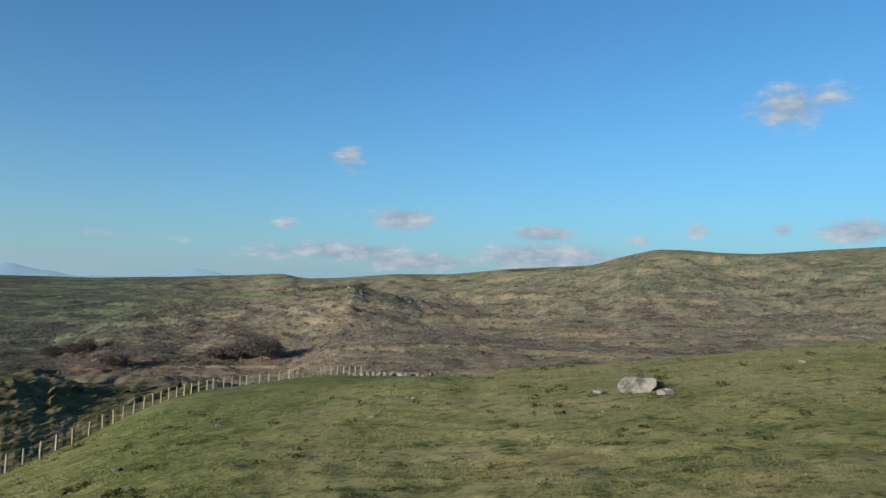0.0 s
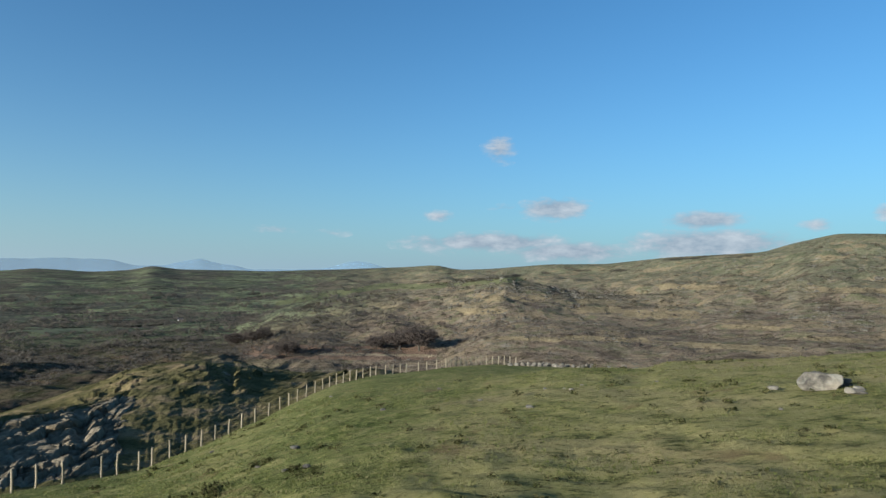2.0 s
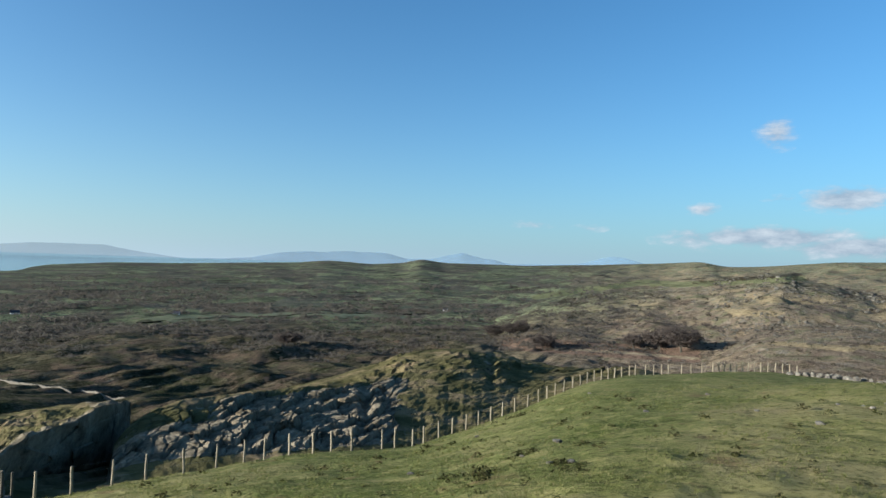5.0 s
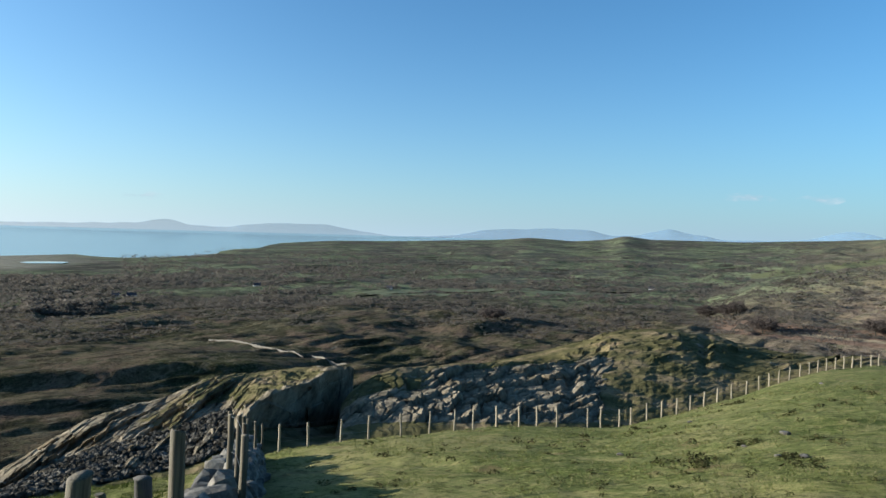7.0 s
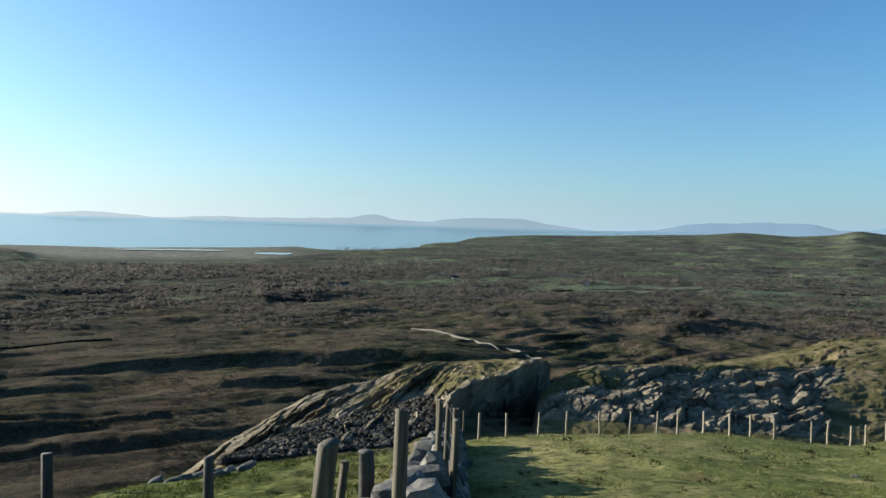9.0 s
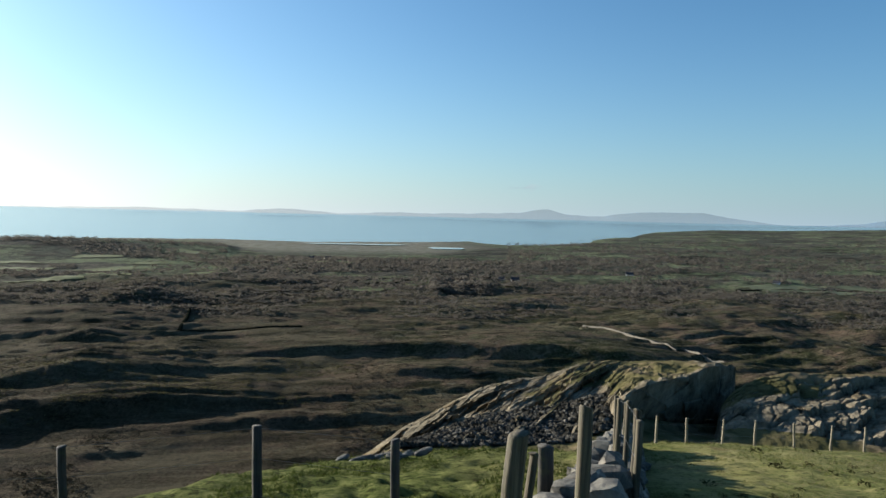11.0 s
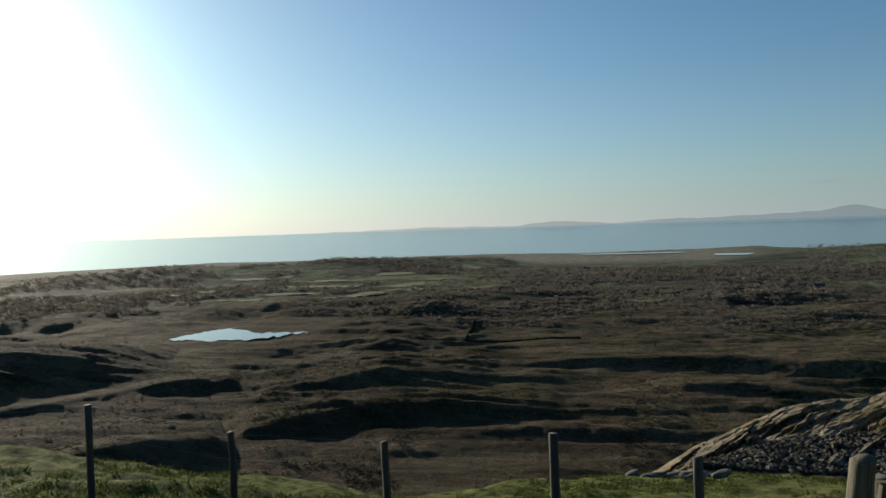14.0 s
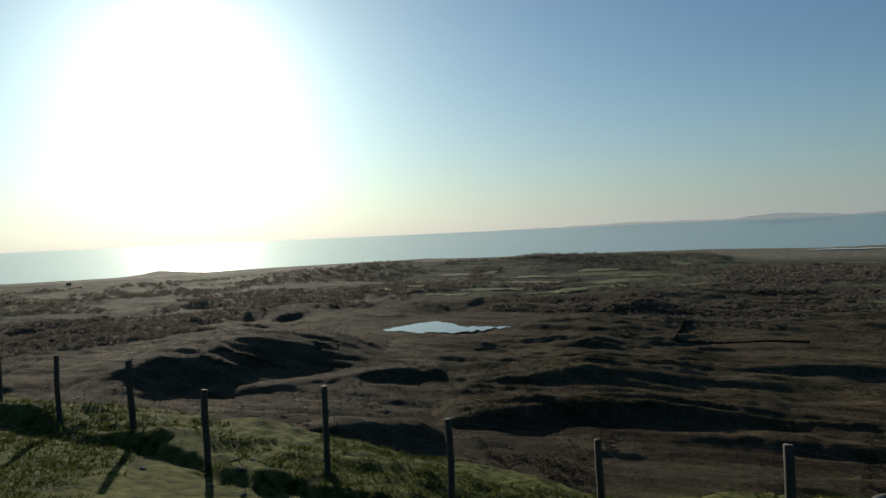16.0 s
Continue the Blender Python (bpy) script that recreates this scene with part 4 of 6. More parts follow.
def crag_rows(kind, a, k):
    """Distance, height and turf cover of one of the three crags, by azimuth a and k: foot 0 to 1, face 1 to 2, back 2 to 3."""
    t = np.clip(k - 1, 0, 1)
    edge, foot, top = edge_r(a), crag_foot(a), crag_top(a)
    r0 = edge + 0.2
    if kind == 0:
        r1 = edge + 0.7
        r2 = edge + prof(a, -60, 6, 18, 8, 24, 26, 27, 32, 30, 38, 36, 42, 42, 40, 47, 34, 300, 34)
        z1, z2 = land(a, r1) - 0.1, EYE + r2 * tand(top)
        rise = t
    elif kind == 1:
        r1 = edge + prof(a, -60, 2, 46, 2, 52, 2.5, 58, 4, 300, 4)
        r2 = r1 + prof(a, -60, 28, 36, 28, 40, 22, 46, 16, 52, 12, 56, 9, 59, 5.0, 300, 5)
        top = prof(a, -60, -8.4, 36, -8.5, 39, -9.4, 42, -9.9, 44.5, -10.0, 46.3, -10.25, 49, -10.4, 51.5, -10.7, 54.4, -10.9, 56.5, -11.6, 57.7, -12.5, 58.7, -13.3, 59.3, -15.0, 300, -16)
        z1, z2 = EYE + r1 * tand(foot), EYE + r2 * tand(top)
        rise = t ** 0.8
    else:
        r1 = slab_foot_r(a)
        r2 = r1 + slab_depth(a)
        z1, z2 = EYE + r1 * tand(foot), EYE + r2 * tand(top)
        rise = t
    r = np.where(k < 1, r0 + (r1 - r0) * k, r1 + (r2 - r1) * t + np.clip(k - 2, 0, 1) * 20)
    z0 = land(a, r0) - 0.25
    z = np.where(k < 1, z0 + (z1 - z0) * k, z1 + (z2 - z1) * rise)
    back = np.clip(k - 2, 0, 1)
    z = np.where(k > 2, z2 - back ** (0.85 if kind == 0 else 1.3) * (13 if kind == 0 else 9), z)
    if kind == 2:                  # the cliff at the slab's end: a wall up to its rim, then the turf cap
        rim = prof(a, -60, -11.0, 59.4, -11.0, 60.3, -11.2, 61.2, -11.9, 63.3, -12.5, 65.2, -13.2, 66.5, -14.2, 68.5, -16.6, 300, -20)
        low = np.clip(t / 0.5, 0, 1)
        high = np.clip((t - 0.5) / 0.5, 0, 1)
        rc = r1 + 1.5 - 1.7 * low ** 0.6 + (r2 - r1 + 0.2) * high
        zr = EYE + (r1 - 0.2) * tand(rim)
        zc = np.where(t < 0.5, z1 + (zr - z1) * low, zr + (z2 - zr) * high)
        w = (1 - smooth(66.8, 68.4, a)) * (k > 1) * (k <= 2)
        r, z = r + (rc - r) * w, z + (zc - z) * w
        r = np.where(k > 2, r2 + back * 20, r)
    return r, z, r1, r2, z1, z2, t


def build_crags():
    """One rocky rib along the fence: a turf mound, a broken rock face, then a tilted slab with a shaded cliff at its end."""
    for name, a0, a1, kind, label in (("turf_mound", 13.0, 50.0, 0, "grassy mound with dark rocky hollows beyond the fence"),
                                      ("rock_crag", 35.0, 60.0, 1, "broken grey rock face with dry turf on top"),
                                      ("slab_crag", 58.0, 90.0, 2, "tilted grey rock slab with mossy patches and shaded end")):
        az = np.arange(a0, a1, 0.085)
        a, k = np.meshgrid(az, np.concatenate([np.linspace(0, 1, 20, False), np.linspace(1, 2, 150, False), np.linspace(2, 3, 30)]))
        r, z, r1, r2, z1, z2, t = crag_rows(kind, a, k)
        u, v = np.radians(a) * 40, (z - z1) + 0.55 * (r - r1)       # metres along and up the face
        face = smooth(0.98, 1.08, k) * (1 - smooth(2.0, 2.5, k))
        if kind == 0:
            w = 0.5 * fbm(u / 1.6, v / 1.2, 3, 83)
            b1, e1, n1 = beds(u / 2.2 + w, (r - r1) / 3.0 + w, 81, 0.5, 1.3)
            b2, e2, n2 = beds(u / 0.8 + w, (r - r1) / 1.1, 82, 0.8, 1.0)
            rocky = smooth(0.50, 0.62, n1 + 0.3 * fbm(u * 0.4, r * 0.3, 3, 87)) * smooth(0.30, 0.50, t) * (1 - smooth(33.0, 34.5, a)) * smooth(17, 20, a)
            push = 0.20 * rocky * b2
            lift = fbm(u / 2.6, (r - r1) / 5, 4, 84) * 0.16 + fbm(u / 0.7, (r - r1) / 1.6, 3, 89) * 0.10 + fbm(u / 0.22, (r - r1) / 0.3, 3, 90) * 0.07 + rocky * (0.40 * b1 + 0.12 * b2)
            lift = lift - (0.18 * (1 - smooth(27.2, 28.0, a)) + 0.35 * np.exp(-((a - 29.6) / 0.35) ** 2)) * smooth(0.25, 0.5, t) * smooth(18, 23, a)
            knobs = np.exp(-((a - 37.5) / 2.2) ** 2) * smooth(0.6, 0.8, t)
            lift = lift + knobs * 0.35 * beds(u / 0.9, v / 0.5, 85, 0.8, 0.8)[0]
            cover = 0.45 - 0.50 * rocky * smooth(0.05, 0.2, 0.5 - b1) + 0.3 * fbm(u / 1.5, (r - r1) / 2, 3, 85) - 0.25 * knobs
        elif kind == 1:
            h = t * 4.0                                         # metres up the face as it is seen
            w = 0.30 * fbm(u / 1.3, h / 1.3, 3, 85)
            d = r - r1
            b1, e1, n1 = beds(u / 1.9 + 0.15 * d + w, d / 2.8 + w, 86, 0.35, 1.15)
            b2, e2, n2 = beds(u / 0.66 + 0.2 * d + w, d / 1.1 + w, 87, 0.45, 0.9)
            b3 = beds(u / 0.27 + 0.2 * d, d / 0.4, 187, 0.6, 0.7)[0]
            some = (1 - 0.6 * smooth(51, 55, a + 3 * fbm(u / 3, h, 2, 88))) * (1 - 0.5 * smooth(0.85, 1.0, t))
            cracks = 0.42 * (1 - smooth(0.0, 0.15, e1)) + 0.16 * (1 - smooth(0.0, 0.16, e2))
            b1, b2 = b1 - 0.45 * (n1 - 0.5), b2 - 0.45 * (n2 - 0.5)     # blocks nearly level with their neighbours
            push = some * (0.42 * b1 + 0.13 * b2 + 0.03 * b3)
            lift = some * (0.38 * b1 + 0.11 * b2 + 0.03 * b3 - cracks) + 0.30 * fbm(u / 5.0, d / 7.0, 3, 95)
            lift = lift + 0.10 * smooth(36.5, 38.2, a) * (1 - smooth(39.5, 43, a)) * smooth(0.10, 0.35, t) - 0.5 * np.exp(-((a - 39.9) / 0.5) ** 2 - ((t - 0.6) / 0.3) ** 2)
            cover = -0.55 + 0.9 * smooth(1.86, 2.0, k) + 0.5 * fbm(u / 1.6, h / 0.9, 3, 88) + 0.65 * smooth(50, 54, a) * smooth(0.45, 0.7, t)
        else:
            s = v * 0.80 - u * 0.60                              # along the dip of the beds
            q = u * 0.80 + v * 0.60
            w = 0.3 * fbm(u / 2, v / 2, 3, 89)
            c1, e1 = cell_noise(q / 1.0 + w, s / 5.0 + w, 90)
            c2, e2 = cell_noise(q / 0.42 + w, s / 1.6 + w, 91)
            c3 = cell_noise(q / 0.17 + w, s / 1.1 + w, 191)[0]
            fade = (1 - 0.85 * smooth(81, 89, a)) * smooth(64.5, 69.5, a)
            push = fade * (0.9 * (c1 - 0.5) + 0.3 * smooth(0, 0.3, e1) + 0.35 * (c2 - 0.5) + (0.12 + 0.15 * smooth(70, 80, a)) * c3)
            lift = fade * (0.75 * (c1 - 0.5) + 0.35 * (c2 - 0.5) + 0.15 * (c3 - 0.5))
            lift = lift + (1 - fade) * (0.30 * fbm(u / 1.4, r / 2.0, 4, 97) + 0.16 * fbm(u / 0.4, r / 0.7, 3, 94)) * (t > 0.5)
            push = push + (1 - fade) * 0.35 * beds(u / 1.1, z / 0.9, 98, 0.8, 0.3)[0] * (t < 0.5)
            cap = (1 - smooth(68.0, 72.0, a)) * smooth(0.52, 0.62, t) * smooth(60.3, 61.6, a + 1.2 * fbm(u, r, 3, 99))
            cover = -0.52 + 1.0 * cap + 0.7 * np.exp(-((a - 72.5) / 1.6) ** 2) * smooth(1.2, 1.4, k) * (1 - smooth(1.6, 1.8, k)) + 0.5 * fbm(u / 2, v / 2, 3, 92) + 0.45 * smooth(82, 89, a)
        crest_calm = 1 - 0.75 * smooth(1.8, 2.0, k)
        r = r - face * push * crest_calm
        z = z + face * lift * (1 - 0.55 * smooth(1.85, 2.0, k))
        side = 37.6 - 1.7 * t + 0.5 * fbm(k * 6, a * 0, 3, 96)     # where the rock breaks off against the mound
        sink = {0: np.maximum(a - 47, 0) * 1.0 + np.clip(a - side - 0.3, 0, 1.0) * 1.2 * (1 - smooth(0.72, 0.85, t)), 1: np.maximum(side - a, 0) * 2.6 + np.maximum(a - 59.0, 0) * 3, 2: 0.7 * smooth(84, 90, a)}[kind]
        z = z - sink * smooth(0.5, 1.0, k)
        rough = fbm(u * 1.6, v * 1.6, 3, 93) * 0.07
        cover = np.where(k < 1.02, 0.5, cover)
        x, y = CX - r * np.sin(np.radians(a)), CY + r * np.cos(np.radians(a))
        points = np.stack([x, y, z + rough], -1)
        split = [0, 21, 171, len(k)] if kind else [0, len(k)]
        thing = new(name) if kind else None
        for one, lo, hi in zip(("turf_foot", "rock_face", "turf_cap") if kind else (name,), split, split[1:]):
            rows = slice(max(lo - 1, 0), hi)
            ob = mesh_object(one, points[rows].reshape(-1, 3), grid_faces(*a[rows].shape)[:, ::-1].tolist(), CRAG, thing, kind > 1)
            layer = ob.data.attributes.new("cover", 'FLOAT', 'POINT')
            layer.data.foreach_set("value", cover[rows].ravel().astype(np.float32))
        tagged(thing or ob, label, "rock")
    # loose scree below the slab
    rng = np.random.default_rng(5)
    n = 2200
    a = rng.uniform(67.0, 85, n)
    k = rng.uniform(0, 1, n) ** 1.2
    r1 = slab_foot_r(a)
    r = r1 + k * slab_depth(a) * 0.40 * (1 - smooth(78, 85, a) * 0.6) - 0.8
    z1, z2 = EYE + r1 * tand(crag_foot(a)), EYE + (r1 + slab_depth(a)) * tand(crag_top(a))
    z = z1 + (z2 - z1) * np.clip((r - r1) / slab_depth(a), -0.05, 1) + 0.12
    size = rng.uniform(0.05, 0.17, n)[:, None] * np.array([1.2, 1.0, 0.75])
    c = np.stack([CX - r * np.sin(np.radians(a)), CY + r * np.cos(np.radians(a)), z], -1)
    ob = clumps("scree", c, size, SCREE, 6, 0.3, True)
    tagged(ob, "grey loose scree stones below the rock slab", "scree", kind="stuff")


# ---- fences ----
def post_mesh(radius, height, seed, split=False):
    """A round or cleft stake with a worn, slightly slanted top, sunk a little into the turf."""
    rng = np.random.default_rng(seed)
    bm = bmesh.new()
    rings, sides = 7, 9
    all_rings = []
    skew = rng.uniform(-0.006, 0.006, 2)
    lobes = 1 + rng.uniform(-0.12, 0.12, sides)
    for i in range(rings):
        h = height * (-0.25, 0.0, 0.3, 0.55, 0.8, 0.992, 1.0)[i]
        rr = radius * (1.06 - 0.10 * i / (rings - 1)) * (0.94 if i == rings - 1 else 1)
        bend = 0.012 * math.sin(i * 1.3 + seed)
        ring = []
        for j in range(sides):
            a = 6.2832 * j / sides
            q = rr * lobes[j] * (1 + rng.uniform(-0.04, 0.04))
            top = (skew[0] * math.cos(a) + skew[1] * math.sin(a)) if i >= rings - 2 else 0
            ring.append(bm.verts.new((q * math.cos(a) + bend, q * math.sin(a) * (0.8 if split else 1), h + top)))
        all_rings.append(ring)
    for lo, hi in zip(all_rings, all_rings[1:]):
        for j in range(sides):
            bm.faces.new((lo[j], lo[(j + 1) % sides], hi[(j + 1) % sides], hi[j]))
    bm.faces.new(all_rings[-1])
    bm.faces.new(all_rings[0][::-1])
    me = bpy.data.meshes.new("post")
    bm.to_mesh(me)
    bm.free()
    return me


def wire_mesh(points, radius):
    bm = bmesh.new()
    last = None
    for i, p in enumerate(points):
        d = (points[min(i + 1, len(points) - 1)] - points[max(i - 1, 0)]).normalized()
        side = d.cross(Vector((0, 0, 1))).normalized()
        up = side.cross(d)
        ring = [bm.verts.new(p + radius * (side * math.cos(a) + up * math.sin(a))) for a in (0, 2.094, 4.189)]
        if last:
            for j in range(3):
                bm.faces.new((last[j], last[(j + 1) % 3], ring[(j + 1) % 3], ring[j]))
        last = ring
    return bm


def build_fence(label, stakes, heights, radius, wood, wires=(0.35, 0.7, 0.98), seed=0):
    """stakes: azimuth and distance of each post."""
    rng = random.Random(seed)
    base = on_land(*stakes[0])
    fence = new("fence")
    fence.location = base
    tagged(fence, label, "fence")
    meshes = [post_mesh(radius * k, 1.0, seed + i) for i, k in enumerate((1.0, 0.9, 1.1, 0.95, 1.05))]
    for me in meshes:
        me.materials.append(wood)
        me.polygons.foreach_set("use_smooth", [True] * len(me.polygons))
    feet = []
    for i, (az, r) in enumerate(stakes):
        foot = on_land(az, r)
        ob = new("post", meshes[rng.randrange(len(meshes))])
        ob.parent = fence
        h = heights(az, foot) * rng.uniform(0.96, 1.05)
        ob.matrix_basis = Matrix.Translation(foot - base) @ pose(0, 0, 0, rng.uniform(-1.5, 1.5), rng.uniform(-1.5, 1.5), rng.uniform(0, 360)) @ Matrix.Diagonal((1, 1, h, 1))
        feet.append((foot - base, h))
    for k in wires:
        pts = [f + Vector((0, 0, h * k)) for f, h in feet]
        part("wire", wire_mesh(pts, 0.0022), WIRE, fence)
    return fence


def along(azs, spacing):
    """Places spaced evenly along the pasture's edge."""
    a = np.linspace(azs[0], azs[1], 3000)
    r = edge_r(a) - 0.4
    x, y = -r * np.sin(np.radians(a)), r * np.cos(np.radians(a))
    s = np.concatenate([[0], np.cumsum(np.hypot(np.diff(x), np.diff(y)))])
    want = np.arange(0, s[-1], spacing)
    return list(zip(np.interp(want, s, a), np.interp(want, s, r)))


def build_fences():
    spots = (63.9, 61.6, 58.9, 56.6, 53.9, 51.5, 49.4, 47.85, 45.9, 44.0, 42.55, 40.9, 38.4, 37.35, 35.9, 35.0, 33.75, 32.65, 31.5, 30.5, 29.5, 28.55, 27.55, 26.5, 25.65, 24.95, 24.3, 23.6, 22.9,
             22.3, 21.75, 21.2, 20.65, 20.1, 19.6, 19.05, 18.45, 18.0, 17.2, 16.6, 16.0, 15.5, 14.5, 13.8, 13.0)
    build_fence("weathered wooden stake fence with wire along the pasture edge", [(a, edge_r(a) - 0.4) for a in spots], lambda az, f: 0.95, 0.048, STAKE_WOOD, seed=11)
    build_fence("small distant stake fence beyond the field corner", along((12.2, 6.2), 0.75), lambda az, f: 1.0, 0.06, STAKE_WOOD, seed=17)
    line = [(86.15, 7.1), (97.35, 7.7), (111.2, 8.7), (123.3, 8.9), (133.1, 10.0), (142.1, 11.2), (147.0, 13.5), (151.65, 15.0), (155.1, 17.0), (158, 19.5), (161, 22.5)]
    build_fence("dark wooden stake fence on the turf brow", line, lambda az, f: 1.2, 0.047, OLD_WOOD, seed=23)
    wall_line = [(66.5, 6.82), (66.8, 7.6), (67.15, 9.0), (67.6, 9.5), (67.7, 11.0), (66.7, 14.0), (66.3, 16.2), (65.8, 19.0), (65.3, 22.2)]
    tops = {66.5: -0.27, 66.8: -0.42, 67.15: -0.75, 67.6: -0.80, 67.7: -1.2, 66.7: -2.05, 66.3: -2.71, 65.8: -3.5, 65.3: -4.44}
    build_fence("close-set cleft wooden stakes beside the stone wall", wall_line, lambda az, f: tops[az] - f.z, 0.036, WOOD, seed=29)
    for az, r, top, rad, wood, label, lean in ((77.8, 3.33, 0.565, 0.050, WOOD, "thick round wooden strainer post by the wall end", 2.0),
                                               (71.2, 4.89, 0.29, 0.047, WOOD, "tall round wooden post by the wall end", 2.5),
                                               (74.0, 6.74, -0.62, 0.075, OLD_WOOD, "short rotten dark wooden post", -3.0)):
        foot = on_land(az, r)
        me = post_mesh(rad, 1.0, int(r * 100))
        me.materials.append(wood)
        me.polygons.foreach_set("use_smooth", [True] * len(me.polygons))
        ob = new("wooden_post", me)
        h = top - foot.z
        tilt = pose(0, 0, 0, 0, lean, az)
        ob.matrix_basis = Matrix.Translation(foot + Vector((0, 0, h)) - tilt @ Vector((0, 0, h))) @ tilt @ Matrix.Diagonal((1, 1, h, 1))
        tagged(ob, label, "post")
    foot = on_land(76.5, 3.4)
    me = post_mesh(0.022, 1.0, 77, True)
    me.materials.append(WOOD)
    ob = new("leaning_stake", me)
    h, tilt = 0.45 - foot.z, pose(0, 0, 0, 0, 5, 80)
    ob.matrix_basis = Matrix.Translation(foot + Vector((0, 0, h)) - tilt @ Vector((0, 0, h))) @ tilt @ Matrix.Diagonal((1, 1, h, 1))
    tagged(ob, "thin split stake leaning on a strainer post", "stake")


# ---- dry-stone wall ----
def build_wall():
    rng = random.Random(3)
    wall = new("dry_stone_wall")
    start, end = Vector((-5.35, 1.45, 0)), Vector((-21.0, 8.75, 0))
    d = (end - start).normalized()
    side = Vector((-d.y, d.x, 0))
    turn = math.degrees(math.atan2(d.y, d.x))
    meshes = [rock_mesh("stone", 0.24 * rng.uniform(0.85, 1.25), 0.18 * rng.uniform(0.85, 1.2), 0.135 * rng.uniform(0.8, 1.25), 300 + i) for i in range(12)]
    for me in meshes:
        me.materials.append(ROCK)
    base = None
    rest = []
    length = (end - start).length
    x, i = 0.0, 0
    while x < length:
        h_top = 0.62 + 0.25 * math.sin(x * 0.9) * math.exp(-x / 8) + 0.12 * math.sin(x * 2.1)
        if x < 0.9:
            h_top *= 0.35 + 0.6 * x
        for row in range(4):
            z = 0.10 + row * 0.21
            if z > h_top + 0.1:
                break
            width = 0.36 - 0.06 * row
            for w in ((-1, 0, 1) if row < 3 else (-0.5, 0.5)):
                p = start + d * (x + rng.uniform(-0.12, 0.12)) + side * (w * width + rng.uniform(-0.06, 0.06))
                az = math.degrees(math.atan2(-(p.x - CX), p.y - CY))
                foot = on_land(az, math.hypot(p.x - CX, p.y - CY))
                if base is None:
                    base = foot.copy()
                    wall.location = base
                m = Matrix.Translation(Vector((p.x, p.y, foot.z + z + rng.uniform(-0.03, 0.03))) - base) @ pose(0, 0, 0, rng.uniform(-14, 14), rng.uniform(-14, 14), turn + rng.uniform(-25, 25) + (90 if rng.random() < 0.2 else 0))
                m = m @ Matrix.Diagonal((rng.uniform(0.8, 1.3), rng.uniform(0.8, 1.3), rng.uniform(0.85, 1.3), 1))
                me = meshes[rng.randrange(len(meshes))]
                if i < 290:
                    ob = new("stone", me)
                    ob.parent, ob.matrix_basis = wall, m
                else:
                    rest.append((me, m))
                i += 1
        x += 0.36
    bm = bmesh.new()
    for me, m in rest:
        one = me.copy()
        one.transform(m)
        bm.from_mesh(one)
        bpy.data.meshes.remove(one)
    far = part("far_stones", bm, ROCK, wall, flat=True)
    far["kind"] = "stuff"
    # stones tumbled from the wall's end
    for k in range(26):
        p = start + d * rng.uniform(-0.7, 4.5) + side * rng.choice((rng.uniform(0.5, 1.1), rng.uniform(-0.75, -0.5)))
        az = math.degrees(math.atan2(-(p.x - CX), p.y - CY))
        foot = on_land(az, math.hypot(p.x - CX, p.y - CY))
        ob = new("fallen_stone", meshes[k % len(meshes)])
        s = rng.uniform(0.5, 1.15)
        ob.matrix_basis = Matrix.Translation(foot + Vector((0, 0, 0.06 * s))) @ pose(0, 0, 0, rng.uniform(-20, 20), rng.uniform(-20, 20), rng.uniform(0, 360)) @ Matrix.Diagonal((s, s, s, 1))
        tagged(ob, "grey lichened stone fallen from the wall", "stone", "stones fallen from the wall")
    tagged(wall, "tumbledown grey dry-stone wall running down the slope", "wall")


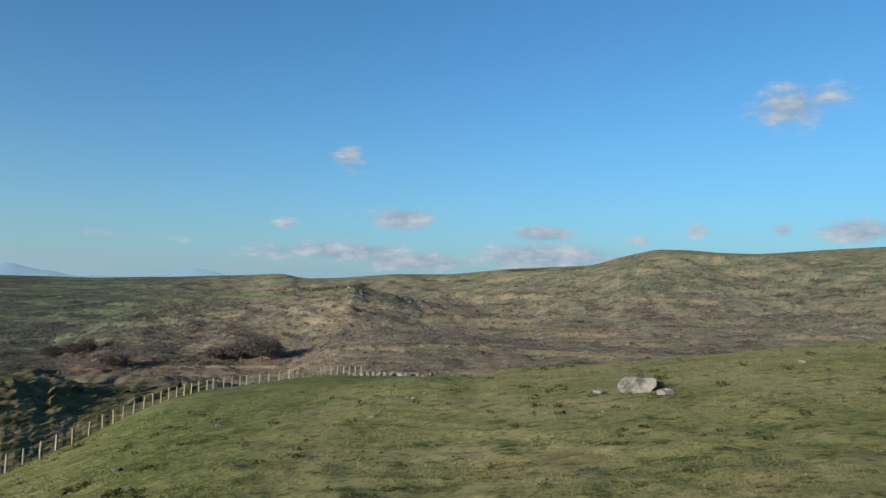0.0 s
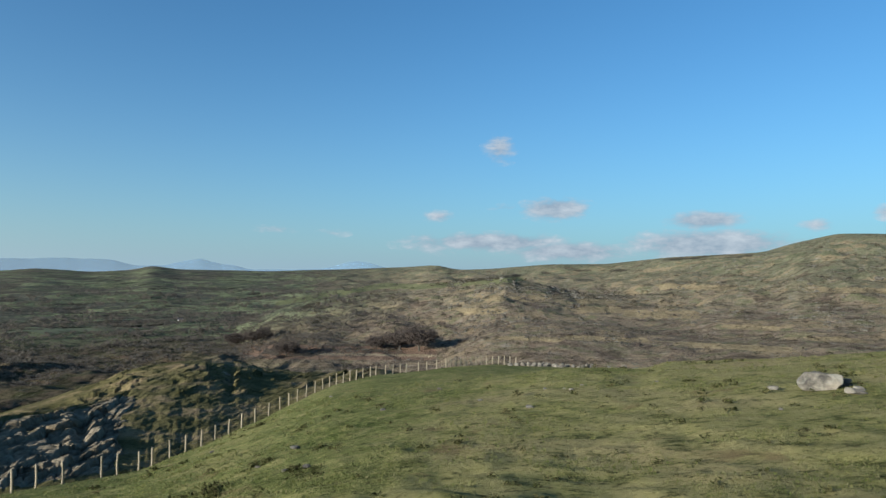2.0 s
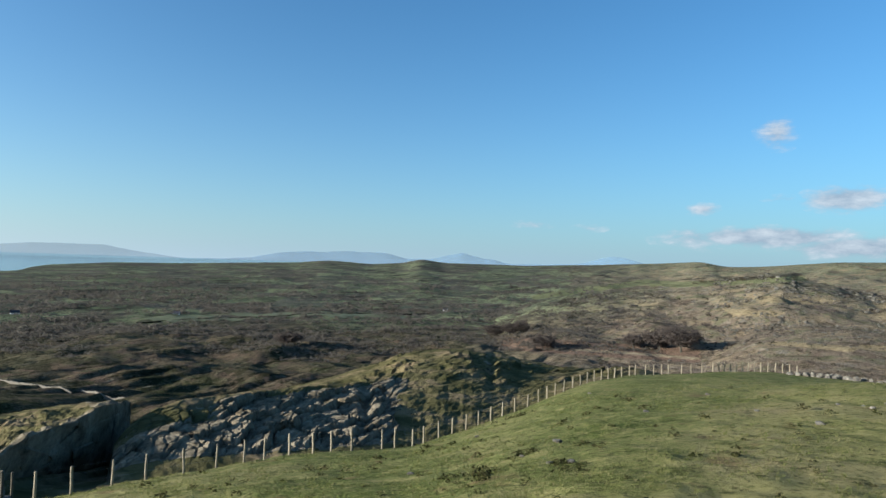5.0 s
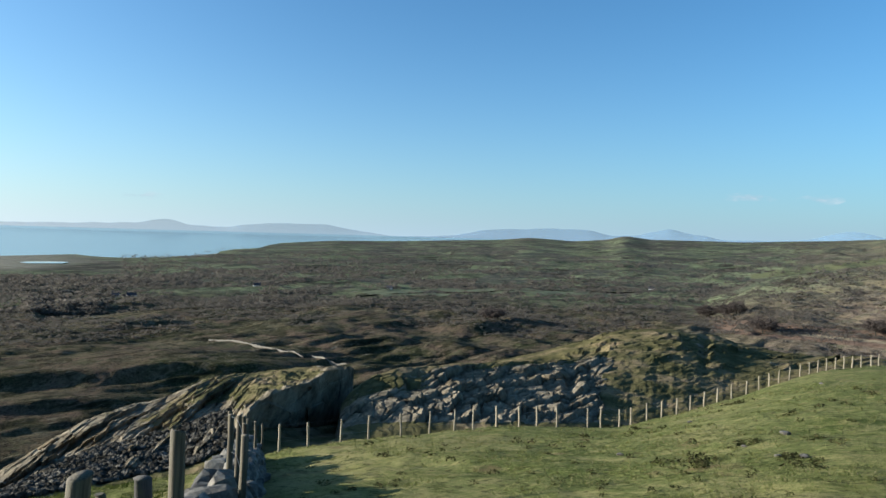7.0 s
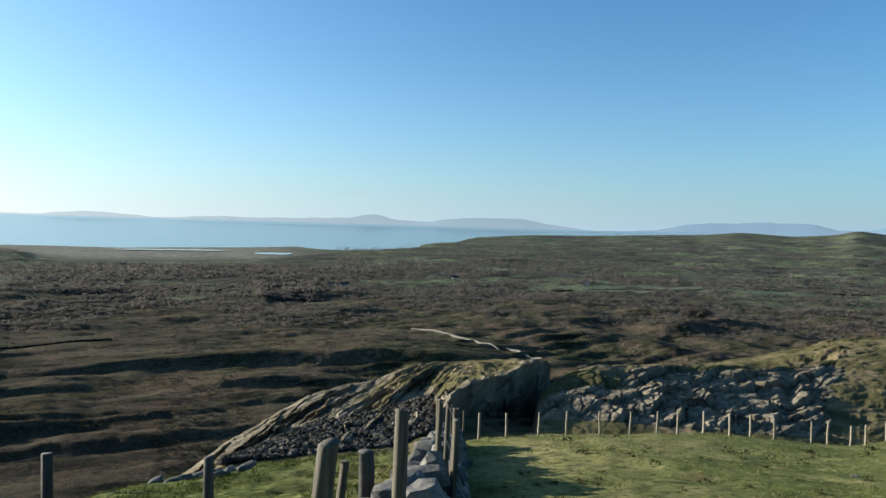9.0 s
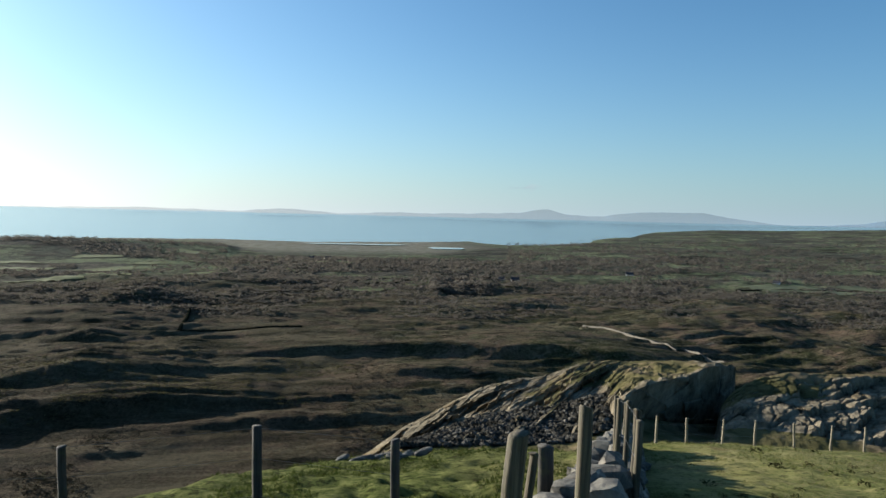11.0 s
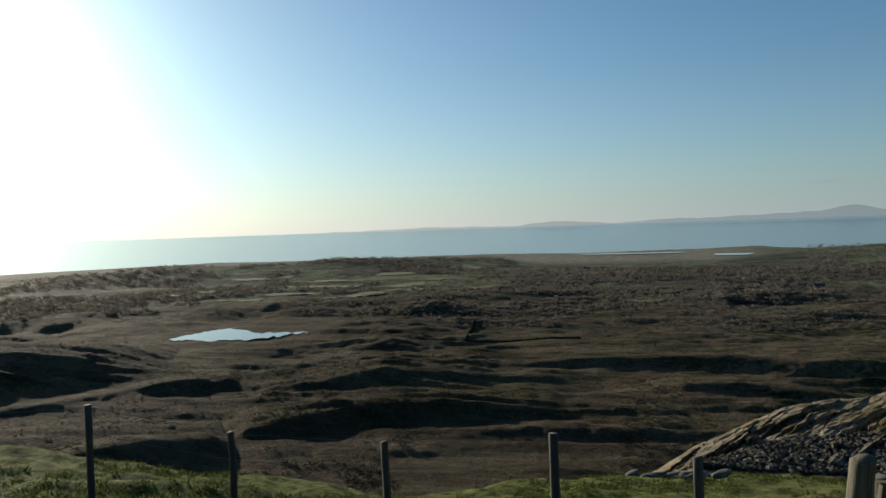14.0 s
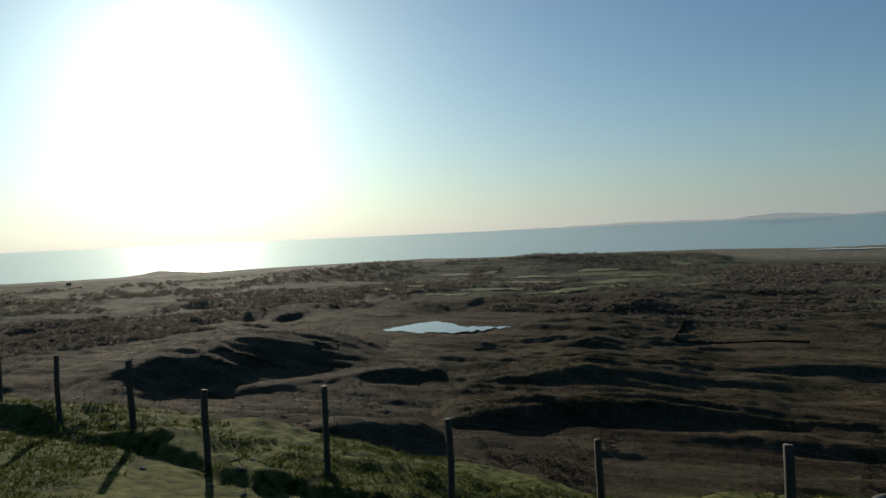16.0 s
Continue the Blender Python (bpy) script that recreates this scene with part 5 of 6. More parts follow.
# ---- stones in the turf ----
def build_stones():
    rng = random.Random(8)

    def put(name, az, r, sx, sy, sz, seed, label, group="", sink=0.25, turn=None):
        me = rock_mesh(name, sx, sy, sz, seed, 5 if name == "boulder" else 9, 0.42 if name == "boulder" else 0.62)
        me.materials.append(ROCK)
        ob = new(name, me)
        foot = on_land(az, r)
        ob.matrix_basis = Matrix.Translation(foot + Vector((0, 0, sz * (0.8 - sink)))) @ pose(0, 0, 0, rng.uniform(-8, 8), rng.uniform(-8, 8), az if turn is None else turn)
        tagged(ob, label, "stone" if name != "boulder" else "boulder", group)
        return ob

    bm = bmesh.new()
    for p in ((-0.50, -0.25, -0.1), (0.30, -0.28, -0.1), (0.36, 0.30, -0.1), (-0.46, 0.30, -0.1), (-0.60, -0.30, 0.16), (0.50, -0.32, 0.26), (0.60, 0.18, 0.30), (-0.58, 0.30, 0.18),
              (-0.42, -0.14, 0.47), (0.12, -0.20, 0.53), (0.54, -0.14, 0.47), (0.50, 0.24, 0.43), (-0.34, 0.30, 0.44)):
        bm.verts.new(p)
    bmesh.ops.convex_hull(bm, input=bm.verts)
    bmesh.ops.bevel(bm, geom=bm.edges[:], offset=0.018, segments=1, affect='EDGES')
    bmesh.ops.triangulate(bm, faces=bm.faces[:])
    bmesh.ops.subdivide_edges(bm, edges=bm.edges[:], cuts=2, use_grid_fill=True)
    for v in bm.verts:
        v.co += Vector((noise.noise(v.co * 4), noise.noise(v.co * 4 + Vector((9, 0, 0))), noise.noise(v.co * 4 + Vector((0, 9, 0))))) * 0.055 + Vector((0, 0, noise.noise(v.co * 11) * 0.020))
    ob = part("boulder", bm, ROCK, flat=True)
    ob.matrix_basis = Matrix.Translation(on_land(-16.5, 18.9)) @ pose(0, 0, 0, 0, 3, -14) @ Matrix.Diagonal((0.84, 0.84, 0.78, 1))
    tagged(ob, "large pale grey lichened boulder on the turf", "boulder")
    put("slab_stone", -18.7, 17.6, 0.24, 0.18, 0.08, 902, "low pale stone half sunk beside the boulder")
    put("slab_stone", -18.9, 18.1, 0.17, 0.13, 0.07, 903, "low pale stone half sunk beside the boulder")
    put("slab_stone", -18.1, 19.3, 0.14, 0.14, 0.12, 910, "dark stone tucked against the boulder")
    put("slab_stone", -13.4, 19.4, 0.14, 0.10, 0.06, 904, "low pale stone half sunk in the turf")
    for i, (az, el, s) in enumerate(((4.8, -10.6, 0.30), (1.6, -9.6, 0.22), (3.7, -9.5, 0.2), (2.2, -9.45, 0.15), (0.8, -9.3, 0.2), (-3.3, -7.7, 0.55), (-2.9, -7.75, 0.3), (-24.3, -4.3, 0.25), (-27.9, -4.7, 0.32), (-29.9, -4.1, 0.25),
                                     (23.8, -13.2, 0.34), (24.3, -15.1, 0.17), (26.6, -14.9, 0.15), (35.8, -17.2, 0.22), (22.6, -14.7, 0.2), (21.5, -9.6, 0.3), (17.0, -10.4, 0.25), (30.5, -13.9, 0.28),
                                     (-14.0, -9.0, 0.14), (-5.0, -8.2, 0.18), (9.0, -9.8, 0.22), (12.5, -9.0, 0.3), (-22.5, -5.1, 0.2))):
        put("field_stone", az, turf(az, el), s * 0.42, s * 0.34, s * 0.20, 920 + i, "pale field stone showing through the turf", "stones in the pasture")
    for i in range(16):
        az = rng.uniform(82.5, 90)
        s = rng.uniform(0.18, 0.42)
        put("rib_rock", az, edge_r(np.array([az]))[0] - rng.uniform(-0.4, 1.0), s, s * 0.35, s * 0.32, 1040 + i, "grey rock rib breaking through the turf", "rock ribs by the slab", 0.45, az + 35 + rng.uniform(-12, 12))
    for i in range(14):
        az, el = rng.uniform(133, 158), rng.uniform(-20, -13)
        r = min(turf(az, el), 11)
        put("field_stone", az, r, 0.05, 0.04, 0.03, 960 + i, "small white stone lying on the turf", "stones in the pasture")
    for i in range(44):
        az = rng.uniform(-3.2, 7.2)
        put("field_stone", az, edge_r(np.array([az]))[0] - rng.uniform(0.2, 1.6), rng.uniform(0.15, 0.36), 0.2, rng.uniform(0.14, 0.36), 1100 + i, "pale stone of a ruined wall at the field edge", "stones of the ruined wall")
    put("boulder", 138.1, 60, 0.75, 0.5, 0.5, 1010, "white quartz boulder below the brow")


# ---- grass ----
def build_grass(a0, a1, n, mat, label, seed):
    """Tussocks of blades over the near pasture."""
    rng = np.random.default_rng(seed)
    a = rng.uniform(a0, a1, n)
    r = np.exp(rng.uniform(math.log(3.2), math.log(46), n))
    keep = r < edge_r(a) * 1.05
    a, r = a[keep], r[keep]
    x, y = CX - r * np.sin(np.radians(a)), CY + r * np.cos(np.radians(a))
    keep = fbm(x / 1.6, y / 1.6, 3, 95) + 0.35 * fbm(x / 7, y / 7, 2, 96) > -0.03
    a, r, x, y = a[keep], r[keep], x[keep], y[keep]
    z = land(a, r)
    n, b = len(a), 6
    size = (0.022 + 0.0019 * r) * (1 + 0.5 * lushness(a)) * rng.uniform(0.6, 1.5, n)
    th = rng.uniform(0, 6.283, (n, b))
    lean = rng.uniform(0.4, 1.3, (n, b))
    h = size[:, None] * rng.uniform(0.7, 1.3, (n, b))
    bx, by = np.cos(th), np.sin(th)
    w = 0.16 * size[:, None]
    base = np.stack([x, y, z - 0.01], -1)[:, None, :] + np.stack([bx * size[:, None] * 0.35, by * size[:, None] * 0.35, np.zeros_like(bx)], -1)
    left = base + np.stack([-by * w, bx * w, np.zeros_like(bx)], -1)
    right = base - np.stack([-by * w, bx * w, np.zeros_like(bx)], -1)
    tip = base + np.stack([bx * h * lean, by * h * lean, h * 0.65], -1)
    v = np.stack([left, right, tip], 2).reshape(-1, 3)
    f = np.arange(len(v)).reshape(-1, 3)
    ob = mesh_object("grass", v, f.tolist(), mat)
    tagged(ob, label, "grass", kind="stuff")


TUFT_SPOTS = (22.6, -15.0, 26.6, -14.8, 31.7, -17.4, 29.5, -17.1, 27.1, -12.0)


def build_tufts():
    """Dark rush and heather tufts dotted over the near pasture, thicker in a few spots."""
    rng = np.random.default_rng(21)
    a = np.concatenate([rng.uniform(-36, 62, 260)] + [m + rng.normal(0, 1.0, 11) for m in TUFT_SPOTS[0::2]])
    r = np.concatenate([np.exp(rng.uniform(math.log(7), math.log(40), 260))] + [turf(m, e) + rng.normal(0, 0.35, 11) for m, e in zip(TUFT_SPOTS[0::2], TUFT_SPOTS[1::2])])
    keep = r < edge_r(a) * 0.97
    a, r = a[keep], r[keep]
    s = rng.uniform(0.05, 0.13, len(a)) * np.clip(r / 16, 0.6, 1.6)
    c = np.stack([CX - r * np.sin(np.radians(a)), CY + r * np.cos(np.radians(a)), land(a, r) + 0.2 * s], -1)
    ob = fuzz("rush_tufts", c, np.stack([1.4 * s, 1.4 * s, 0.8 * s], -1), RUSH, 22, 26)
    tagged(ob, "small dark rush tufts dotted over the pasture", "rushes", kind="stuff")


# ---- moor, fields and woods ----
def scatter(name, label, category, n, az, r, size, mat, seed, patch, cut, flat=0.75, jag=0.35, by_angle=True, sharp=False):
    rng = np.random.default_rng(seed)
    a = rng.uniform(*az, n)
    if by_angle:
        d = 1 / rng.uniform(1 / r[1], 1 / r[0], n)
    else:
        d = np.exp(rng.uniform(math.log(r[0]), math.log(r[1]), n))
    x, y = CX - d * np.sin(np.radians(a)), CY + d * np.cos(np.radians(a))
    keep = (fbm(x / patch, y / patch, 3, seed) > cut) & ~((np.abs(a - 121) < 8) & (np.abs(d - 510) < 80)) & ~((a > 76) & (d > np.where(a < 99, 1130, 1420)))
    a, d, x, y = a[keep], d[keep], x[keep], y[keep]
    s = rng.uniform(*size, len(a)) * np.clip(d / 700, 0.55, 1.5)
    z = land(a, d) + s * flat * 0.35
    sizes = np.stack([s, s * rng.uniform(0.7, 1.3, len(a)), s * flat * rng.uniform(0.7, 1.3, len(a))], -1)
    c = np.stack([x, y, z], -1)
    ob = clumps(name, c, sizes, mat, seed + 1, jag, True) if sharp else fuzz(name, c, sizes, mat, seed + 1, 12 if name == "bracken" else 22)
    tagged(ob, label, category, kind="stuff")


def patch_sheet(name, label, az, el, mat, lift=0.5, ragged=0.3, seed=0):
    """A field or pool lying on the valley floor between two azimuths and two angles."""
    a = np.linspace(*az, 22)
    k = np.linspace(0, 1, 7)
    ag, kg = np.meshgrid(a, k)
    wob = fbm(ag / 1.1, kg * 0 + seed, 3, 31 + seed) * ragged
    taper = np.clip(np.minimum(ag - az[0], az[1] - ag) / (0.12 * (az[1] - az[0])), 0.25, 1)
    mid_el = (el[0] + el[1]) / 2
    e = mid_el + ((el[0] + (el[1] - el[0]) * kg) - mid_el) * taper + wob * (el[1] - el[0])
    r = 70.0 / tand(-e)
    x, y = CX - r * np.sin(np.radians(ag)), CY + r * np.cos(np.radians(ag))
    ob = mesh_object(name, np.stack([x, y, land(ag, r) + lift], -1).reshape(-1, 3), grid_faces(7, 22)[:, ::-1].tolist(), mat)
    tagged(ob, label, name.replace("_", " "), kind="structure")
    return ob


SIGHT = {}


def hill_r(az, el):
    """How far off the hillside shows under this angle."""
    key = round(float(az), 1)
    if key not in SIGHT:
        r = np.geomspace(180, 2600, 700)
        SIGHT[key] = r, np.degrees(np.arctan2(land(np.full_like(r, key), r) - EYE, r))
    r, seen = SIGHT[key]
    return float(r[np.argmax(seen >= el)])


def build_pond():
    a = np.linspace(115.7, 126.4, 90)
    top = prof(a, -60, -8.05, 115.7, -8.05, 119.3, -7.86, 120.3, -7.72, 121.1, -7.38, 123.4, -7.45, 124.7, -7.55, 126.4, -7.83, 300, -7.8) + 0.16 * fbm(a / 0.6, a * 0, 4, 66)
    low = prof(a, -60, -8.1, 115.7, -8.08, 117.9, -8.26, 119.2, -8.34, 121.4, -8.36, 123.9, -8.2, 125, -8.02, 126.4, -7.88, 300, -8) + 0.16 * fbm(a / 0.5, a * 0, 4, 67)
    rows = []
    for e in (top, (top + low) / 2, np.minimum(low, top - 0.02)):
        r = 69.3 / tand(-e)
        rows.append(np.stack([CX - r * np.sin(np.radians(a)), CY + r * np.cos(np.radians(a)), np.full_like(a, FLAT + 0.9)], -1))
    ob = mesh_object("pond", np.concatenate(rows), grid_faces(3, len(a)).tolist(), POND)
    tagged(ob, "bright still moorland pond reflecting the sky", "pond", kind="structure")


def far_wall(name, label, points, mat, height, width, seed):
    """A wall or hedge over the moor, through azimuth and angle pairs."""
    rng = np.random.default_rng(seed)
    az, el = np.array(points[0::2], float), np.array(points[1::2], float)
    s = np.linspace(0, len(az) - 1, 40 * (len(az) - 1))
    a = np.interp(s, np.arange(len(az)), az)
    r = 70.0 / tand(-np.interp(s, np.arange(len(az)), el))
    x, y = CX - r * np.sin(np.radians(a)), CY + r * np.cos(np.radians(a))
    z = np.convolve(np.pad(land(a, r), 12, mode='edge'), np.ones(25) / 25, 'valid')
    d = np.stack([np.gradient(x), np.gradient(y)], -1)
    d /= np.linalg.norm(d, axis=1)[:, None]
    nx, ny = -d[:, 1] * width / 2, d[:, 0] * width / 2
    h = height * (1 + rng.uniform(-0.3, 0.3, len(x)))
    crown = z + h
    rows = [np.stack([x + nx * q, y + ny * q, z - 2.5 if t < 0 else crown - (1 - t) * h], -1) for q, t in ((1.1, -0.6), (0.9, 0.8), (0.4, 1.0), (-0.4, 1.0), (-0.9, 0.8), (-1.1, -0.6))]
    ob = mesh_object(name, np.concatenate(rows), grid_faces(6, len(x)).tolist(), mat, None, True)
    tagged(ob, label, "wall" if "wall" in name else "hedge")


def build_tree(az, r, width, height, seed, label):
    rng = np.random.default_rng(seed)
    foot = on_land(az, r)
    tree = new("tree")
    tree.location = foot - Vector((0, 0, 0.3))
    bm = bmesh.new()
    lean = rng.uniform(-0.1, 0.1, 2)
    limbs = [(Vector((0, 0, 0)), Vector((lean[0] * height, lean[1] * height, height * 0.55)), 0.05 * height, 0.025 * height)]
    for k in range(7):
        a = 6.283 * k / 7 + rng.uniform(-0.3, 0.3)
        s = limbs[0][1] * rng.uniform(0.4, 1.0)
        limbs.append((s, Vector((math.cos(a) * width * 0.36, math.sin(a) * width * 0.36, height * rng.uniform(0.6, 0.9))), 0.018 * height, 0.005 * height))
    for p, q, r0, r1 in limbs:
        dvec = (q - p).normalized()
        u = dvec.orthogonal().normalized()
        w = dvec.cross(u)
        lo = [bm.verts.new(p + r0 * (u * math.cos(b) + w * math.sin(b))) for b in np.arange(6) * 1.0472]
        hi = [bm.verts.new(q + r1 * (u * math.cos(b) + w * math.sin(b))) for b in np.arange(6) * 1.0472]
        for j in range(6):
            bm.faces.new((lo[j], lo[(j + 1) % 6], hi[(j + 1) % 6], hi[j]))
    part("trunk", bm, OLD_WOOD, tree, "dark bare trunk and limbs")
    n = 330
    v = rng.normal(size=(n, 3))
    v /= np.linalg.norm(v, axis=1)[:, None]
    q = rng.uniform(0.55, 1.0, n)[:, None]
    c = v * q * np.array([width / 2, width / 2, height * 0.36]) + np.array([0, 0, height * 0.60])
    c = c * (1 + 0.12 * rng.normal(size=(n, 1)))
    c[:, 2] = np.maximum(c[:, 2], height * 0.16)
    size = rng.uniform(0.025, 0.07, n)[:, None] * width * np.array([1.0, 1.0, 0.8])
    fuzz("crown", c, size * 1.5, TWIGS, seed, 24, tree)
    tagged(tree, label, "tree")


def build_house(az, r, turn, s=1.0):
    foot = on_land(az, r)
    house = new("cottage")
    house.matrix_basis = Matrix.Translation(foot) @ pose(0, 0, 0, 0, 0, turn)
    w, d, h = 5.0 * s, 3.2 * s, 2.8 * s
    bm = bmesh.new()
    lo = [bm.verts.new(p) for p in ((-w, -d, -3), (w, -d, -3), (w, d, -3), (-w, d, -3))]
    hi = [bm.verts.new((v.co.x, v.co.y, h)) for v in lo]
    g = [bm.verts.new((-w, 0, h + d * 0.8)), bm.verts.new((w, 0, h + d * 0.8))]
    for j in range(4):
        bm.faces.new((lo[j], lo[(j + 1) % 4], hi[(j + 1) % 4], hi[j]))
    bm.faces.new((hi[3], hi[0], g[0]))
    bm.faces.new((hi[1], hi[2], g[1]))
    part("wall", bm, WHITEWASH, house, "whitewashed wall", True)
    bm = bmesh.new()
    for sgn in (-1, 1):
        e = [(-w - 0.3, sgn * (d + 0.4), h - 0.25), (w + 0.3, sgn * (d + 0.4), h - 0.25), (w + 0.3, 0, h + d * 0.8 + 0.15), (-w - 0.3, 0, h + d * 0.8 + 0.15)]
        a = [bm.verts.new(p) for p in e]
        b = [bm.verts.new((p[0], p[1], p[2] + 0.2)) for p in e]
        bm.faces.new(b)
        bm.faces.new(a[::-1])
        for j in range(4):
            bm.faces.new((a[j], a[(j + 1) % 4], b[(j + 1) % 4], b[j]))
    roof = part("roof", bm, SLATE, house, "dark slate roof", True)
    for sgn in (-1, 1):
        bm = bmesh.new()
        bmesh.ops.create_cube(bm, size=1, matrix=Matrix.Translation((sgn * (w - 0.6), 0, h + d * 0.8 + 0.6)) @ Matrix.Diagonal((0.9, 0.9, 1.6, 1)))
        part("chimney", bm, SLATE, roof, flat=True)
    for k in (-0.6, 0.0, 0.6):
        bm = bmesh.new()
        tall = 1.9 if k == 0 else 1.1
        bmesh.ops.create_cube(bm, size=1, matrix=Matrix.Translation((k * w, -d - 0.02, 0.1 + tall / 2 if k == 0 else 1.5)) @ Matrix.Diagonal((0.9, 0.1, tall, 1)))
        part("door" if k == 0 else "window", bm, SLATE, house, flat=True)
    tagged(house, "small whitewashed cottage with slate roof among winter trees", "house", "cottages in the valley")


WHITEWASH = plain_material("whitewash", (0.75, 0.74, 0.70))
SLATE = plain_material("slate", (0.07, 0.07, 0.08), 0.6)
MEADOW = plain_material("pale_meadow", (0.165, 0.185, 0.070), scale=0.05)
FIELD = plain_material("dull_pasture", (0.145, 0.160, 0.090), scale=0.12)
PALE_ROCK = leafy_material("pale_outcrop", (0.090, 0.084, 0.070), (0.165, 0.155, 0.130), (0.120, 0.112, 0.094), (0.230, 0.216, 0.180), dark=0.5)
WALLSTONE = plain_material("pale_wall_stone", (0.21, 0.19, 0.155))


def build_far_things():
    build_pond()
    for i, (a0, a1, e0, e1) in enumerate(((82.0, 84.6, -5.85, -5.42), (85.2, 90.0, -6.25, -5.88), (85.6, 88.6, -5.72, -5.38), (106.0, 109.6, -5.25, -4.95), (109.2, 114.4, -5.48, -5.28),
                                          (104.6, 109.0, -4.75, -4.55), (111.0, 118.0, -4.45, -4.28), (96.0, 99.5, -4.1, -3.95), (119.0, 124.0, -5.2, -5.05), (36.0, 52.0, -4.62, -4.25),
                                          (50.0, 57.5, -5.05, -4.72), (88.5, 93.0, -4.1, -3.9), (94.0, 97.0, -3.7, -3.55), (101.0, 103.5, -3.5, -3.35), (97.5, 100.2, -4.5, -4.34), (100.5, 102.2, -4.05, -3.93), (103.0, 106.0, -4.2, -4.06), (106.5, 110.0, -3.75, -3.63),
                                          (112.0, 115.5, -4.0, -3.88), (116.5, 121.5, -3.7, -3.58), (91.5, 94.5, -4.75, -4.55), (114.0, 119.0, -5.05, -4.9), (122.5, 127.5, -4.5, -4.36), (99.0, 102.0, -5.3, -5.12))):
        patch_sheet("meadow", "pale green hedged meadow in the valley", (a0, a1), (e0, e1), MEADOW if a0 > 60 else FIELD, 0.7, 0.65, 10 + i)
    patch_sheet("estuary_pool", "bright estuary water behind the shore", (79.6, 82.6), (-2.72, -2.58), POND, 1.5, 0.3, 70)
    patch_sheet("estuary_pool", "bright estuary water behind the shore", (84.5, 93.0), (-2.52, -2.44), POND, 2.0, 0.3, 71)
    far_wall("stone_wall", "long pale stone wall crossing the brown moor", (69.6, -8.62, 67.9, -8.98, 65.2, -9.62, 63.4, -10.15, 62.2, -10.5), WALLSTONE, 0.95, 0.7, 1)
    far_wall("stone_wall", "pale stone wall going on behind the rock slab", (61.55, -10.32, 60.4, -10.7, 58.6, -11.0), WALLSTONE, 0.95, 0.7, 2)
    far_wall("dark_hedge", "dark hedge bank crossing the brown moor", (101.5, -7.4, 102.0, -8.4, 102.6, -9.5), HEDGE, 1.3, 2.0, 3)
    far_wall("dark_hedge", "dark hedge bank crossing the brown moor", (102.4, -9.5, 97.5, -9.58, 93.0, -9.5), HEDGE, 0.9, 1.6, 4)
    far_wall("dark_hedge", "dark hedge round a pale meadow", (90.4, -6.4, 90.1, -5.8, 87.7, -5.42, 85.4, -5.27), HEDGE, 1.7, 2.0, 5)
    far_wall("dark_hedge", "dark hedge round a pale meadow", (88.2, -5.75, 85.9, -5.85, 84.0, -5.33), HEDGE, 1.7, 2.0, 6)
    far_wall("dark_hedge", "dark hedge along the far fields", (58.0, -5.1, 50.0, -4.7, 42.0, -4.3, 35.0, -4.0), HEDGE, 1.3, 2.5, 7)
    for az, el, turn, s in ((55.2, -4.5, 40, 0.7), (66.0, -4.4, 70, 0.9), (33.7, -3.7, 20, 0.7), (149.9, -2.6, 150, 0.9), (75.3, -5.2, 80, 0.9), (76.4, -5.1, 60, 0.7), (91.0, -3.75, 100, 0.9), (92.3, -3.7, 90, 0.8)):
        build_house(az, valley(el), turn, s)
    for i, (az, el, w, h) in enumerate(((25.5, -6.6, 20, 12), (16.3, -6.15, 26, 17), (14.6, -6.15, 28, 20), (18.2, -6.1, 18, 12), (28.2, -5.6, 18, 13), (27.4, -5.4, 18, 13),
                                        (29.5, -5.8, 22, 14), (46.5, -7.2, 22, 10))):
        build_tree(az, max(hill_r(az, el), 440) if az < 35 else valley(el), w * (1.05 if az < 35 else 1), h * (0.95 if az < 35 else 1), 500 + i, "bare purple-brown winter tree on the valley floor")
    scatter("woods", "grey-brown bare winter woods over the valley", "woods", 20000, (16, 106), (480, 2600), (1.2, 3.6), WOODS, 101, 90, 0.03, 0.6)
    scatter("woods", "clumps of bare trees along the valley stream", "woods", 1500, (20, 50), (540, 820), (1.8, 4.4), WOODS, 137, 50, 0.08, 0.8)
    scatter("woods", "bare grey-brown woodland on the low hills", "woods", 12000, (48, 100), (650, 2200), (1.6, 4.2), WOODS, 127, 130, -0.05, 0.6)
    scatter("woods", "dark clumps of trees between the far fields", "woods", 2600, (20, 66), (700, 2100), (2.4, 5.4), WOODS, 139, 75, 0.10, 0.7)
    scatter("woods", "dense bare winter wood beside pale meadows", "woods", 900, (77.5, 82.2), (650, 800), (2.6, 5.2), WOODS, 117, 60, -0.25, 0.8)
    scatter("woods", "dark low woods towards the coast", "woods", 20000, (92, 160), (560, 1750), (1.5, 3.8), WOODS, 103, 110, -0.06, 0.6)
    scatter("scrub", "dark heather and gorse scrub on the moor", "scrub", 11000, (24, 90), (180, 760), (0.5, 1.8), SCRUB, 105, 60, 0.10, 0.5)
